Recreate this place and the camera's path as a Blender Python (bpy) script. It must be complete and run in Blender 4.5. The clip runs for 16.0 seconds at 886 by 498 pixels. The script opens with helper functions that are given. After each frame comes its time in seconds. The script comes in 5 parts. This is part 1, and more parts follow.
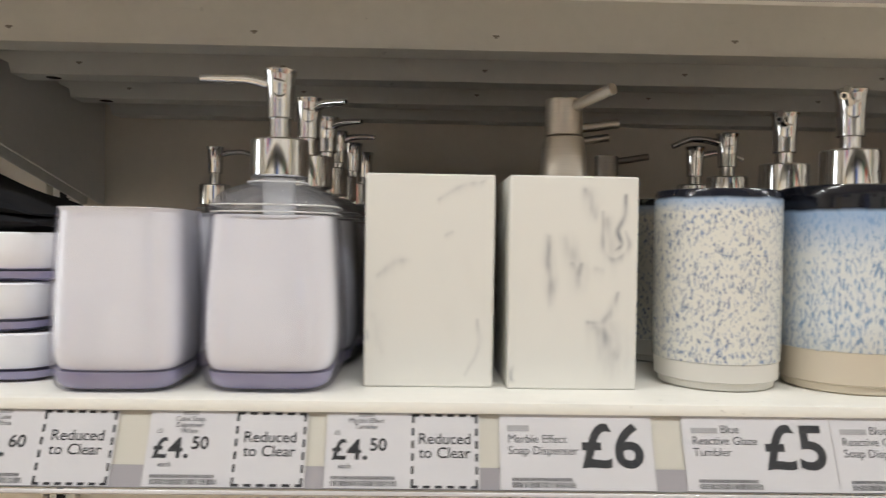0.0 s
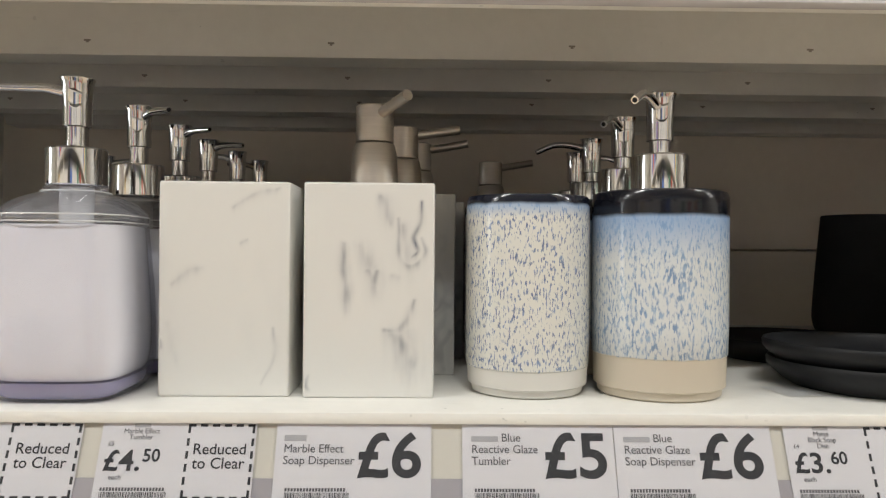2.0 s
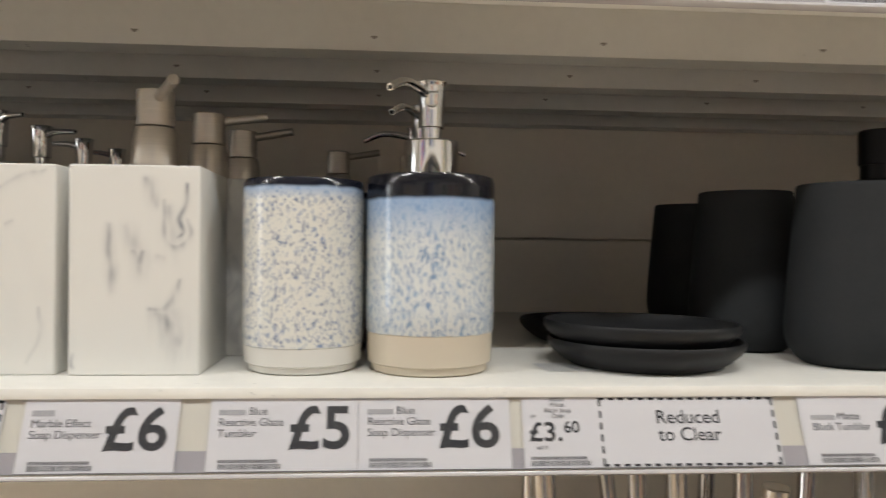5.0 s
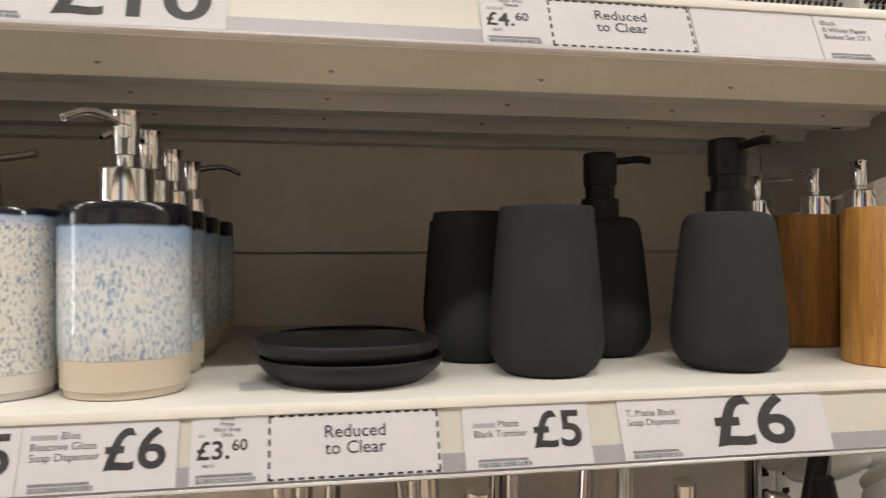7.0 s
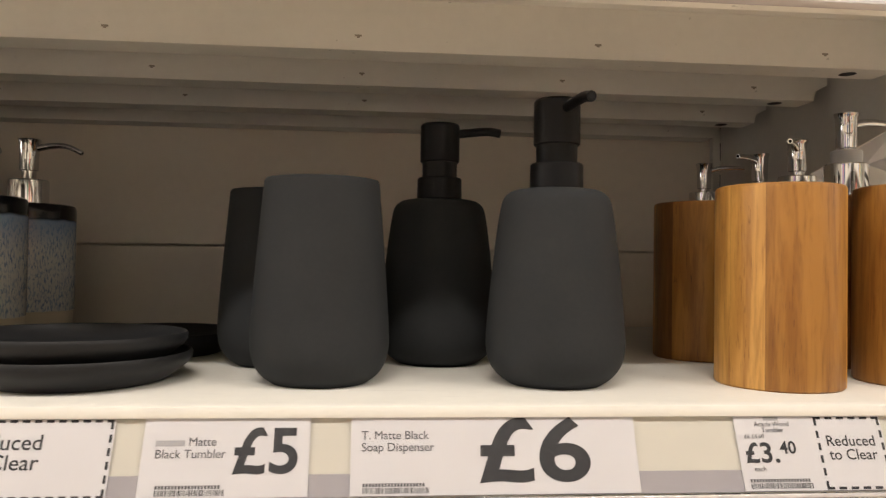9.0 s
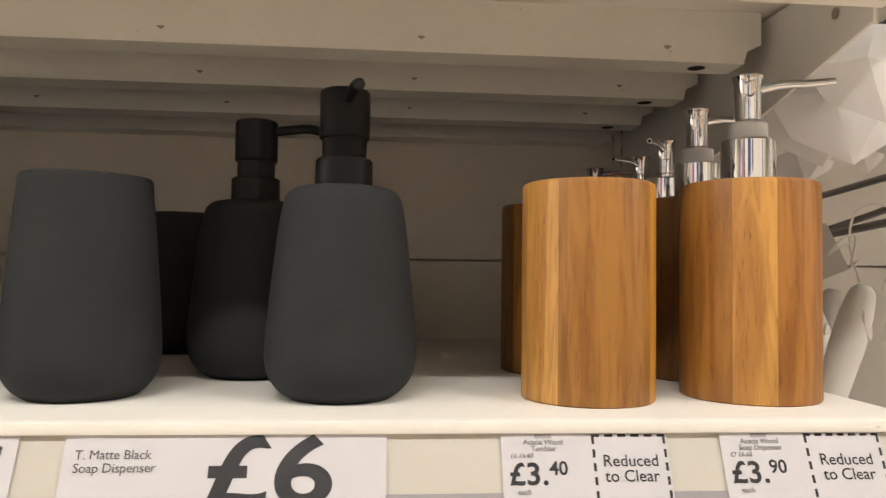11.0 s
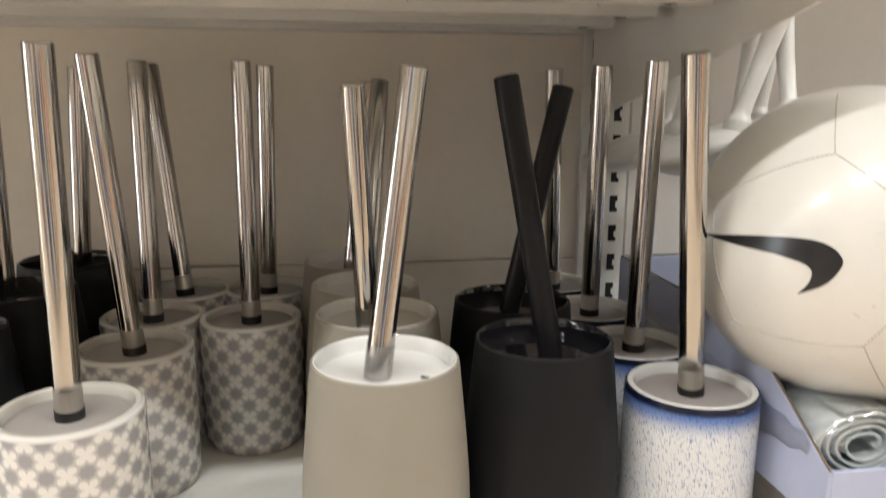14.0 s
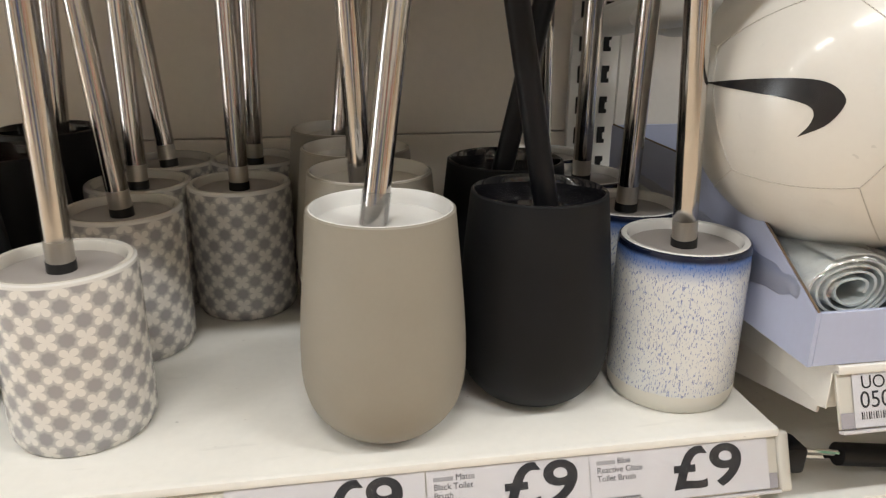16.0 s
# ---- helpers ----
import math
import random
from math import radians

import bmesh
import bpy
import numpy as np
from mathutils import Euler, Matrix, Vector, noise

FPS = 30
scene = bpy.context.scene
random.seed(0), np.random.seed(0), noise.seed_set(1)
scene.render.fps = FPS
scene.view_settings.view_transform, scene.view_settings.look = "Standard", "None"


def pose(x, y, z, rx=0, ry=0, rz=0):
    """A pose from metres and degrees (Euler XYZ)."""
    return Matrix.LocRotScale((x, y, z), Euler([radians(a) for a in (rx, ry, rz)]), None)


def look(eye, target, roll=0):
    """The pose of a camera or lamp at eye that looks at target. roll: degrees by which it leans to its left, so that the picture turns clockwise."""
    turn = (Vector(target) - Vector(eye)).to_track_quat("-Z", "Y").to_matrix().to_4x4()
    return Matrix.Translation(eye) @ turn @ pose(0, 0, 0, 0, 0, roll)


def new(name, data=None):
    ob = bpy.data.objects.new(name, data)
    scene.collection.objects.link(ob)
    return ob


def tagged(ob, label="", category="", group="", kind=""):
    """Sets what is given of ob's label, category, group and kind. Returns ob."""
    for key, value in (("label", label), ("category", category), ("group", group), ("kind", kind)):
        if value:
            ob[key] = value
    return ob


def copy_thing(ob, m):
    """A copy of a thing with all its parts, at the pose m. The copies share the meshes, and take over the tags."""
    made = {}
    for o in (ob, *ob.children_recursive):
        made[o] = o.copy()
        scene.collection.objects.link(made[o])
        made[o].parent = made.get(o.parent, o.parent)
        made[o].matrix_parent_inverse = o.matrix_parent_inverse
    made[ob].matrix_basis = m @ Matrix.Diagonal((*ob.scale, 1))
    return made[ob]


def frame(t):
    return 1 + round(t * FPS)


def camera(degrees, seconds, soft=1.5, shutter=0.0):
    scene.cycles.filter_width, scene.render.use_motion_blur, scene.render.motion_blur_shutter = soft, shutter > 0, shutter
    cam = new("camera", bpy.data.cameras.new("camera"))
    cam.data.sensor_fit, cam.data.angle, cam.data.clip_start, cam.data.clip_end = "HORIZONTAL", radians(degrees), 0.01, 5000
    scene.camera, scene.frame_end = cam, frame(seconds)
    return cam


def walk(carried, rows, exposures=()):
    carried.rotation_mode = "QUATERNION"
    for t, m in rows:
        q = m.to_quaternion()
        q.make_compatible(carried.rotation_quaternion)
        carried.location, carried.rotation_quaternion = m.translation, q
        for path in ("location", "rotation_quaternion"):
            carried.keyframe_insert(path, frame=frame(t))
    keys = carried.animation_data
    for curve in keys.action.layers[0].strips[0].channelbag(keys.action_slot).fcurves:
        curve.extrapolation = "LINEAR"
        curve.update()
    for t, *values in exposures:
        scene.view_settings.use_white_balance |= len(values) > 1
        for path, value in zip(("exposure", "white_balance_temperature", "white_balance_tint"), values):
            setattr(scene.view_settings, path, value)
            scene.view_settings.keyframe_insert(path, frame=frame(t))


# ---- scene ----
cam = camera(61.8, 16.0, 1.2, 0.5)
PATH = [
    (0, (0.0356, -0.378, 1.3853), (0.0788, 1.7809, 1.368), 0.9),
    (0.5, (0.0853, -0.3748, 1.3853), (0.1134, 1.7852, 1.3724), 0.6),
    (1, (0.1166, -0.3737, 1.3875), (0.1512, 1.7863, 1.3778), 0.6),
    (1.5, (0.1393, -0.3791, 1.3875), (0.1728, 1.7798, 1.3842), 0.6),
    (2, (0.149, -0.3769, 1.3864), (0.1868, 1.782, 1.3918), 0.5),
    (2.5, (0.1523, -0.3769, 1.3864), (0.1955, 1.782, 1.3961), 0.5),
    (3, (0.1523, -0.3758, 1.3875), (0.203, 1.7831, 1.4058), 0.5),
    (3.2, (0.1534, -0.3769, 1.3886), (0.2041, 1.782, 1.4004), 0.5),
    (5.3, (0.2862, -0.4028, 1.3778), (0.4892, 1.7474, 1.3756), 0.3),
    (5.5, (0.3046, -0.4082, 1.3788), (0.5486, 1.7377, 1.3875), -0.0),
    (6, (0.3337, -0.4234, 1.3853), (0.6728, 1.7096, 1.394), -0.3),
    (6.5, (0.3542, -0.432, 1.3907), (0.7474, 1.6924, 1.4037), -0.4),
    (7, (0.392, -0.4342, 1.3907), (0.7852, 1.6902, 1.4004), -0.2),
    (7.5, (0.4536, -0.4093, 1.3842), (0.8057, 1.7215, 1.3972), 0.0),
    (8, (0.5108, -0.3866, 1.3778), (0.7938, 1.7539, 1.4037), 0.3),
    (8.5, (0.5594, -0.3758, 1.3778), (0.7819, 1.7723, 1.4102), 0.7),
    (9, (0.5929, -0.3694, 1.3756), (0.7776, 1.782, 1.4145), 0.8),
    (9.5, (0.6178, -0.364, 1.3724), (0.7744, 1.7896, 1.4156), 0.9),
    (10, (0.6545, -0.364, 1.3713), (0.81, 1.7896, 1.4318), 1.0),
    (10.2, (0.6772, -0.3575, 1.3713), (0.8294, 1.796, 1.4534), 1.0),
    (12.3, (0.7333, -0.3424, 1.3518), (0.9644, 1.8036, 1.4393), 0.2),
    (12.5, (0.7344, -0.351, 1.3432), (0.9364, 1.7993, 1.3961), 0.1),
    (13, (0.7128, -0.3596, 1.2903), (0.9612, 1.7852, 1.2287), -0.3),
    (13.5, (0.6901, -0.3888, 1.2363), (0.9601, 1.7366, 0.9609), 0.1),
    (14, (0.6793, -0.4126, 1.1974), (0.9839, 1.6805, 0.7578), 0.3),
    (14.5, (0.6836, -0.4028, 1.1661), (1.0433, 1.6535, 0.6099), 0.5),
    (15, (0.6836, -0.3996, 1.152), (1.0735, 1.6232, 0.5019), 0.6),
    (15.5, (0.6782, -0.4018, 1.1542), (1.0638, 1.607, 0.4608), 0.5),
    (16, (0.6685, -0.4136, 1.1596), (1.0206, 1.5973, 0.4522), 0.4),
]
walk(cam, [(t, look(eye, target, roll)) for t, eye, target, roll in PATH], [(0, -0.08, 6450, 9), (1.5, -0.10, 6450, 9), (3.2, -0.15, 6450, 9), (6.0, -0.05, 6600, 11), (9.0, 0.2, 7300, 14), (10.2, 0.25, 7300, 14), (12.5, 0.15, 6350, 10), (13.0, 0.1, 6400, 11), (13.5, 0.05, 6500, 11), (14.0, 0.42, 6450, 10), (14.6, 0.30, 6450, 10), (15.5, 0.12, 6500, 10), (16.0, 0.12, 6500, 10)])

# ---------------------------------------------------------------- light
world = bpy.data.worlds.new("store_air")
scene.world = world
world.use_nodes = True
world.node_tree.nodes["Background"].inputs[0].default_value = (0.9, 0.95, 1.0, 1)
world.node_tree.nodes["Background"].inputs[1].default_value = 0.02


def tube_lamp(x, y, z, length, width, power, colour=(0.985, 0.985, 0.968)):
    data = bpy.data.lights.new("ceiling_lamp", "AREA")
    data.shape, data.size, data.size_y, data.energy, data.color = "RECTANGLE", length, width, power, colour
    ob = new("ceiling_lamp", data)
    ob.matrix_world = pose(x, y, z, 0, 0, 0)
    return tagged(ob, "long white fluorescent ceiling lamp over the aisle", "lamp")


for k in range(-3, 4):
    tube_lamp(0.35 + 2.05 * k, -1.25, 3.25, 1.15, 0.11, 28)

# ---------------------------------------------------------------- materials


def nodes_of(name):
    m = bpy.data.materials.new(name)
    m.use_nodes = True
    nt = m.node_tree
    return m, nt, nt.nodes["Principled BSDF"]


class Graph:
    """Short hand for node trees."""

    def __init__(self, nt):
        self.nt = nt

    def add(self, kind):
        return self.nt.nodes.new(kind)

    def put(self, socket, value):
        if isinstance(value, bpy.types.NodeSocket):
            self.nt.links.new(value, socket)
        else:
            socket.default_value = value

    def math(self, op, a, b=0.0, c=0.0):
        n = self.add("ShaderNodeMath")
        n.operation = op
        for i, v in enumerate((a, b, c)):
            self.put(n.inputs[i], v)
        return n.outputs[0]

    def coords(self, scale=(1, 1, 1)):
        n = self.add("ShaderNodeTexCoord")
        m = self.add("ShaderNodeMapping")
        self.put(m.inputs["Vector"], n.outputs["Object"])
        m.inputs["Scale"].default_value = scale
        return m.outputs[0]

    def noise(self, scale, detail=3.0, rough=0.55, vector=None, distort=0.0):
        n = self.add("ShaderNodeTexNoise")
        self.put(n.inputs["Vector"], vector if vector is not None else self.coords())
        n.inputs["Scale"].default_value, n.inputs["Detail"].default_value = scale, detail
        n.inputs["Roughness"].default_value, n.inputs["Distortion"].default_value = rough, distort
        return n.outputs["Fac"]

    def ramp(self, fac, *stops):
        n = self.add("ShaderNodeValToRGB")
        self.put(n.inputs[0], fac)
        while len(n.color_ramp.elements) < len(stops):
            n.color_ramp.elements.new(0.5)
        for e, (p, c) in zip(n.color_ramp.elements, stops):
            e.position, e.color = p, (*c, 1) if len(c) == 3 else c
        return n.outputs[0]

    def step(self, fac, a, b):
        n = self.add("ShaderNodeMapRange")
        n.interpolation_type = "SMOOTHSTEP"
        self.put(n.inputs[0], fac)
        n.inputs[1].default_value, n.inputs[2].default_value = a, b
        return n.outputs[0]

    def mix(self, fac, a, b, blend="MIX"):
        n = self.add("ShaderNodeMix")
        n.data_type, n.blend_type = "RGBA", blend
        self.put(n.inputs[0], fac)
        for s, v in ((n.inputs[6], a), (n.inputs[7], b)):
            self.put(s, (*v, 1) if isinstance(v, tuple) and len(v) == 3 else v)
        return n.outputs[2]

    def bump(self, height, strength=0.2, distance=0.001):
        n = self.add("ShaderNodeBump")
        n.inputs["Strength"].default_value, n.inputs["Distance"].default_value = strength, distance
        self.put(n.inputs["Height"], height)
        return n.outputs[0]


def plain(name, colour, rough=0.5, metal=0.0, vary=0.08, scale=18.0, grain=0.0, grain_scale=900.0, coat=0.0, gloss=0.5, specks=0.0):
    """A surface with broad stains, fine grain and uneven gloss."""
    m, nt, b = nodes_of(name)
    g = Graph(nt)
    broad, fine = g.noise(scale), g.noise(scale * 14, 2.0)
    f = g.math("ADD", g.math("MULTIPLY", broad, 0.7), g.math("MULTIPLY", fine, 0.3))
    dark = tuple(c * (1 - vary) for c in colour)
    light = tuple(min(1.0, c * (1 + vary)) for c in colour)
    col = g.ramp(f, (0.3, dark), (0.7, light))
    if specks:
        chips = g.math("MULTIPLY", g.step(g.noise(170, 1.0), 0.735, 0.775), g.step(g.noise(9, 1.0), 0.50, 0.62))
        scuffs = g.math("MULTIPLY", g.step(g.noise(1.0, 3.0, 0.6, g.coords((14, 90, 90))), 0.62, 0.80), 0.35)
        col = g.mix(g.math("MULTIPLY", g.math("MAXIMUM", chips, scuffs), specks), col, tuple(c * 0.42 for c in colour))
    g.put(b.inputs["Base Color"], col)
    g.put(b.inputs["Roughness"], g.math("MULTIPLY_ADD", fine, 0.12 * rough, rough * 0.94))
    b.inputs["Metallic"].default_value = metal
    b.inputs["Coat Weight"].default_value = coat
    b.inputs["Specular IOR Level"].default_value = gloss
    b.inputs["Coat Roughness"].default_value = 0.06
    if grain:
        g.put(b.inputs["Normal"], g.bump(g.noise(grain_scale, 1.0), grain, 0.0004))
    return m


def clear_plastic(name, tint=(0.95, 0.95, 0.97), gloss=0.05, share=0.05, haze=0.0, haze_colour=(0.7, 0.7, 0.75), rim=0.0):
    """A thin clear sheet: light passes straight through, with a little gloss on top."""
    m, nt, b = nodes_of(name)
    nt.nodes.remove(b)
    g = Graph(nt)
    t = g.add("ShaderNodeBsdfTransparent")
    t.inputs[0].default_value = (*tint, 1)
    s = g.add("ShaderNodeBsdfGlossy")
    s.inputs["Roughness"].default_value = gloss
    x = g.add("ShaderNodeMixShader")
    edge = g.add("ShaderNodeLayerWeight")
    edge.inputs[0].default_value = 0.32
    g.put(x.inputs[0], g.math("MULTIPLY_ADD", edge.outputs["Fresnel"], rim, share))
    body = t.outputs[0]
    if haze:
        d = g.add("ShaderNodeBsdfDiffuse")
        d.inputs[0].default_value = (*haze_colour, 1)
        y = g.add("ShaderNodeMixShader")
        y.inputs[0].default_value = haze
        g.put(y.inputs[1], body)
        g.put(y.inputs[2], d.outputs[0])
        body = y.outputs[0]
    g.put(x.inputs[1], body)
    g.put(x.inputs[2], s.outputs[0])
    g.put(nt.nodes["Material Output"].inputs[0], x.outputs[0])
    return m


def speckle_glaze(name, low, high, ground, fleck, rim_low, rim_high, rim_colour, fade, fade_colour, bare, density, bare_rough=0.6, fine=980, soft=0.10):
    """Reactive glaze: flecked ground between two heights, a dark rim that bleeds down, bare clay at the foot."""
    m, nt, b = nodes_of(name)
    g = Graph(nt)
    tc = g.add("ShaderNodeTexCoord")
    sep = g.add("ShaderNodeSeparateXYZ")
    g.put(sep.inputs[0], tc.outputs["Object"])
    z = sep.outputs[2]
    wob = g.math("MULTIPLY_ADD", g.noise(55, 2), 0.0024, -0.0012)
    zz = g.math("ADD", z, wob)
    flecks = g.noise(fine, 2.0, 0.5, g.coords((1, 1, 0.34)))
    cluster = g.noise(60, 2.0)
    flecks = g.math("ADD", flecks, g.math("MULTIPLY", g.math("SUBTRACT", cluster, 0.5), 0.13))
    fleck_mask = g.step(flecks, density - 0.02, density + soft)
    deep = g.noise(190, 2.0)
    fleck_col = g.mix(g.step(deep, 0.35, 0.65), fleck[0], fleck[1])
    col = g.mix(g.math("MULTIPLY", fleck_mask, 0.9), ground, fleck_col)
    col = g.mix(g.math("MULTIPLY", g.step(zz, fade, high), 0.85), col, fade_colour)
    col = g.mix(g.step(zz, rim_low, rim_high), col, rim_colour)
    foot = g.step(g.math("ADD", z, g.math("MULTIPLY_ADD", g.noise(140, 2), 0.002, -0.001)), low - 0.0005, low + 0.0007)
    col = g.mix(foot, bare, col)
    g.put(b.inputs["Base Color"], col)
    g.put(b.inputs["Roughness"], g.math("MULTIPLY_ADD", foot, 0.14 - bare_rough, bare_rough))
    g.put(b.inputs["Normal"], g.bump(g.math("ADD", g.math("MULTIPLY", foot, 2.0), g.noise(90, 2)), 0.15, 0.0006))
    return m


def flower_print(name):
    """A printed lattice of four-petalled flowers and grey rosettes round a glazed pot."""
    m, nt, b = nodes_of(name)
    g = Graph(nt)
    tc = g.add("ShaderNodeTexCoord")
    sep = g.add("ShaderNodeSeparateXYZ")
    g.put(sep.inputs[0], tc.outputs["Object"])
    ang = g.math("ARCTAN2", sep.outputs[1], sep.outputs[0])
    u = g.math("MULTIPLY_ADD", ang, 26 / (2 * math.pi), 60.0)
    v = g.math("MULTIPLY_ADD", sep.outputs[2], 1 / 0.0115, 40.0)
    fu, fv = (g.math("SUBTRACT", g.math("FRACT", s), 0.5) for s in (u, v))
    odd = g.math("MODULO", g.math("ADD", g.math("FLOOR", u), g.math("FLOOR", v)), 2.0)
    r = g.math("SQRT", g.math("ADD", g.math("MULTIPLY", fu, fu), g.math("MULTIPLY", fv, fv)))
    a = g.math("ARCTAN2", fv, fu)
    petal = g.math("POWER", g.math("ABSOLUTE", g.math("SINE", g.math("MULTIPLY", a, 2.0))), 0.6)
    reach = g.math("MULTIPLY_ADD", petal, 0.50, 0.12)
    flower = g.math("SUBTRACT", 1.0, g.step(g.math("SUBTRACT", r, reach), -0.03, 0.03))
    lobes = g.math("MULTIPLY_ADD", g.math("COSINE", g.math("MULTIPLY", a, 8.0)), 0.025, 0.46)
    dot = g.math("SUBTRACT", 1.0, g.step(g.math("SUBTRACT", r, lobes), -0.12, 0.06))
    col = g.mix(g.math("MULTIPLY", dot, odd), (0.50, 0.48, 0.455), (0.325, 0.312, 0.312))
    col = g.mix(g.math("MULTIPLY", flower, g.math("SUBTRACT", 1.0, odd)), col, (0.74, 0.71, 0.655))
    top = g.step(sep.outputs[2], 0.1205, 0.1215)
    col = g.mix(top, col, (0.72, 0.70, 0.66))
    g.put(b.inputs["Base Color"], g.mix(g.math("MULTIPLY", g.noise(40), 0.12), col, (0.6, 0.58, 0.55)))
    b.inputs["Roughness"].default_value = 0.16
    return m


def stave_wood(name):
    """Oiled acacia glued up from six upright staves of their own tone, with long grain, soft figure and dashed pores."""
    m, nt, b = nodes_of(name)
    g = Graph(nt)
    tc = g.add("ShaderNodeTexCoord")
    info = g.add("ShaderNodeObjectInfo")
    sep = g.add("ShaderNodeSeparateXYZ")
    g.put(sep.inputs[0], tc.outputs["Object"])
    ang = g.math("ARCTAN2", sep.outputs[1], sep.outputs[0])
    u = g.math("MULTIPLY_ADD", ang, 6 / (2 * math.pi), g.math("MULTIPLY", g.math("SINE", g.math("MULTIPLY_ADD", ang, 3.0, 1.0)), 0.33))
    cell = g.math("FLOOR", g.math("MODULO", g.math("ADD", u, 12.5), 6.0))
    stave = g.add("ShaderNodeTexWhiteNoise")
    stave.noise_dimensions = "1D"
    g.put(stave.inputs["W"], g.math("MULTIPLY_ADD", info.outputs["Random"], 53.0, cell))
    grain_vec = g.add("ShaderNodeVectorMath")
    grain_vec.operation = "MULTIPLY_ADD"
    g.put(grain_vec.inputs[0], tc.outputs["Object"])
    grain_vec.inputs[1].default_value = (1, 1, 0.10)
    g.put(grain_vec.inputs[2], stave.outputs["Color"])
    figure = g.noise(46, 3.0, 0.55, grain_vec.outputs[0], 1.8)
    grain = g.noise(210, 4.0, 0.65, grain_vec.outputs[0], 0.5)
    tone = g.ramp(stave.outputs["Value"], (0.0, (0.53, 0.252, 0.054)), (0.20, (0.40, 0.168, 0.032)), (0.38, (0.59, 0.285, 0.046)), (0.55, (0.37, 0.166, 0.034)), (0.70, (0.60, 0.310, 0.078)), (0.93, (0.26, 0.112, 0.030)))
    for node in nt.nodes:
        if node.bl_idname == "ShaderNodeValToRGB":
            node.color_ramp.interpolation = "CONSTANT"
    col = g.mix(g.math("MULTIPLY", g.step(figure, 0.38, 0.62), 0.75), tone, g.mix(1.0, tone, (0.62, 0.52, 0.45), "MULTIPLY"))
    col = g.mix(g.math("MULTIPLY", g.step(grain, 0.45, 0.68), 0.50), col, g.mix(1.0, tone, (0.45, 0.36, 0.32), "MULTIPLY"))
    blotch = g.noise(75, 4.0, 0.65, g.coords((1, 1, 0.45)))
    col = g.mix(g.math("MULTIPLY", g.step(blotch, 0.45, 0.75), 0.35), col, g.mix(1.0, col, (1.25, 1.32, 1.5), "MULTIPLY"))
    pores = g.math("MULTIPLY", g.step(g.noise(900, 1.0, 0.5, g.coords((1, 1, 0.10))), 0.63, 0.72), g.step(figure, 0.40, 0.60))
    col = g.mix(g.math("MULTIPLY", pores, 0.5), col, (0.10, 0.034, 0.013))
    edge = g.math("ABSOLUTE", g.math("SUBTRACT", g.math("FRACT", g.math("ADD", u, 12.5)), 0.5))
    col = g.mix(g.math("MULTIPLY", g.step(edge, 0.488, 0.498), 0.45), col, (0.12, 0.045, 0.018))
    g.put(b.inputs["Base Color"], col)
    g.put(b.inputs["Roughness"], g.math("MULTIPLY_ADD", grain, 0.15, 0.36))
    g.put(b.inputs["Normal"], g.bump(grain, 0.10, 0.0004))
    return m


def marble(name, veins=0.5, seed=0.0):
    m, nt, b = nodes_of(name)
    g = Graph(nt)
    warp = g.add("ShaderNodeTexNoise")
    g.put(warp.inputs["Vector"], g.coords())
    warp.inputs["Scale"].default_value, warp.inputs["Detail"].default_value = 16, 3
    shift = g.add("ShaderNodeVectorMath")
    shift.operation = "MULTIPLY_ADD"
    g.put(shift.inputs[0], warp.outputs["Color"])
    shift.inputs[1].default_value = (0.07, 0.07, 0.05)
    g.put(shift.inputs[2], g.coords((1.3, 1.3, 0.40)))
    place = g.add("ShaderNodeVectorMath")
    g.put(place.inputs[0], shift.outputs[0])
    place.inputs[1].default_value = (seed, seed * 0.7, seed * 1.3)
    vein = g.noise(13, 3.5, 0.5, place.outputs[0])
    ridge = g.math("ABSOLUTE", g.math("SUBTRACT", vein, 0.5))
    line = g.math("SUBTRACT", 1.0, g.step(ridge, 0.0, 0.028))
    patch = g.step(g.noise(21, 2.0, 0.5, place.outputs[0]), 0.52 - 0.10 * veins, 0.86 - 0.10 * veins)
    smoke = g.math("MULTIPLY", g.step(g.noise(20, 3.0, 0.5, place.outputs[0]), 0.66 - 0.12 * veins, 0.86 - 0.12 * veins), 0.24)
    f = g.math("MULTIPLY", g.math("MAXIMUM", g.math("MULTIPLY", g.math("MULTIPLY", line, patch), 0.75), smoke), veins)
    g.put(b.inputs["Base Color"], g.mix(f, (0.74, 0.73, 0.69), (0.24, 0.24, 0.27)))
    b.inputs["Roughness"].default_value = 0.38
    g.put(b.inputs["Normal"], g.bump(g.noise(300, 2), 0.04, 0.0003))
    return m


def bend(points, steps=6):
    """A smooth line through a few points."""
    pts = [Vector(p) for p in points]
    pts = [pts[0] * 2 - pts[1]] + pts + [pts[-1] * 2 - pts[-2]]
    out = []
    for i in range(1, len(pts) - 2):
        a, b, c, d = pts[i - 1:i + 3]
        for k in range(steps):
            t = k / steps
            out.append(0.5 * ((2 * b) + (c - a) * t + (2 * a - 5 * b + 4 * c - d) * t * t + (3 * b - a - 3 * c + d) * t ** 3))
    out.append(pts[-2])
    return out


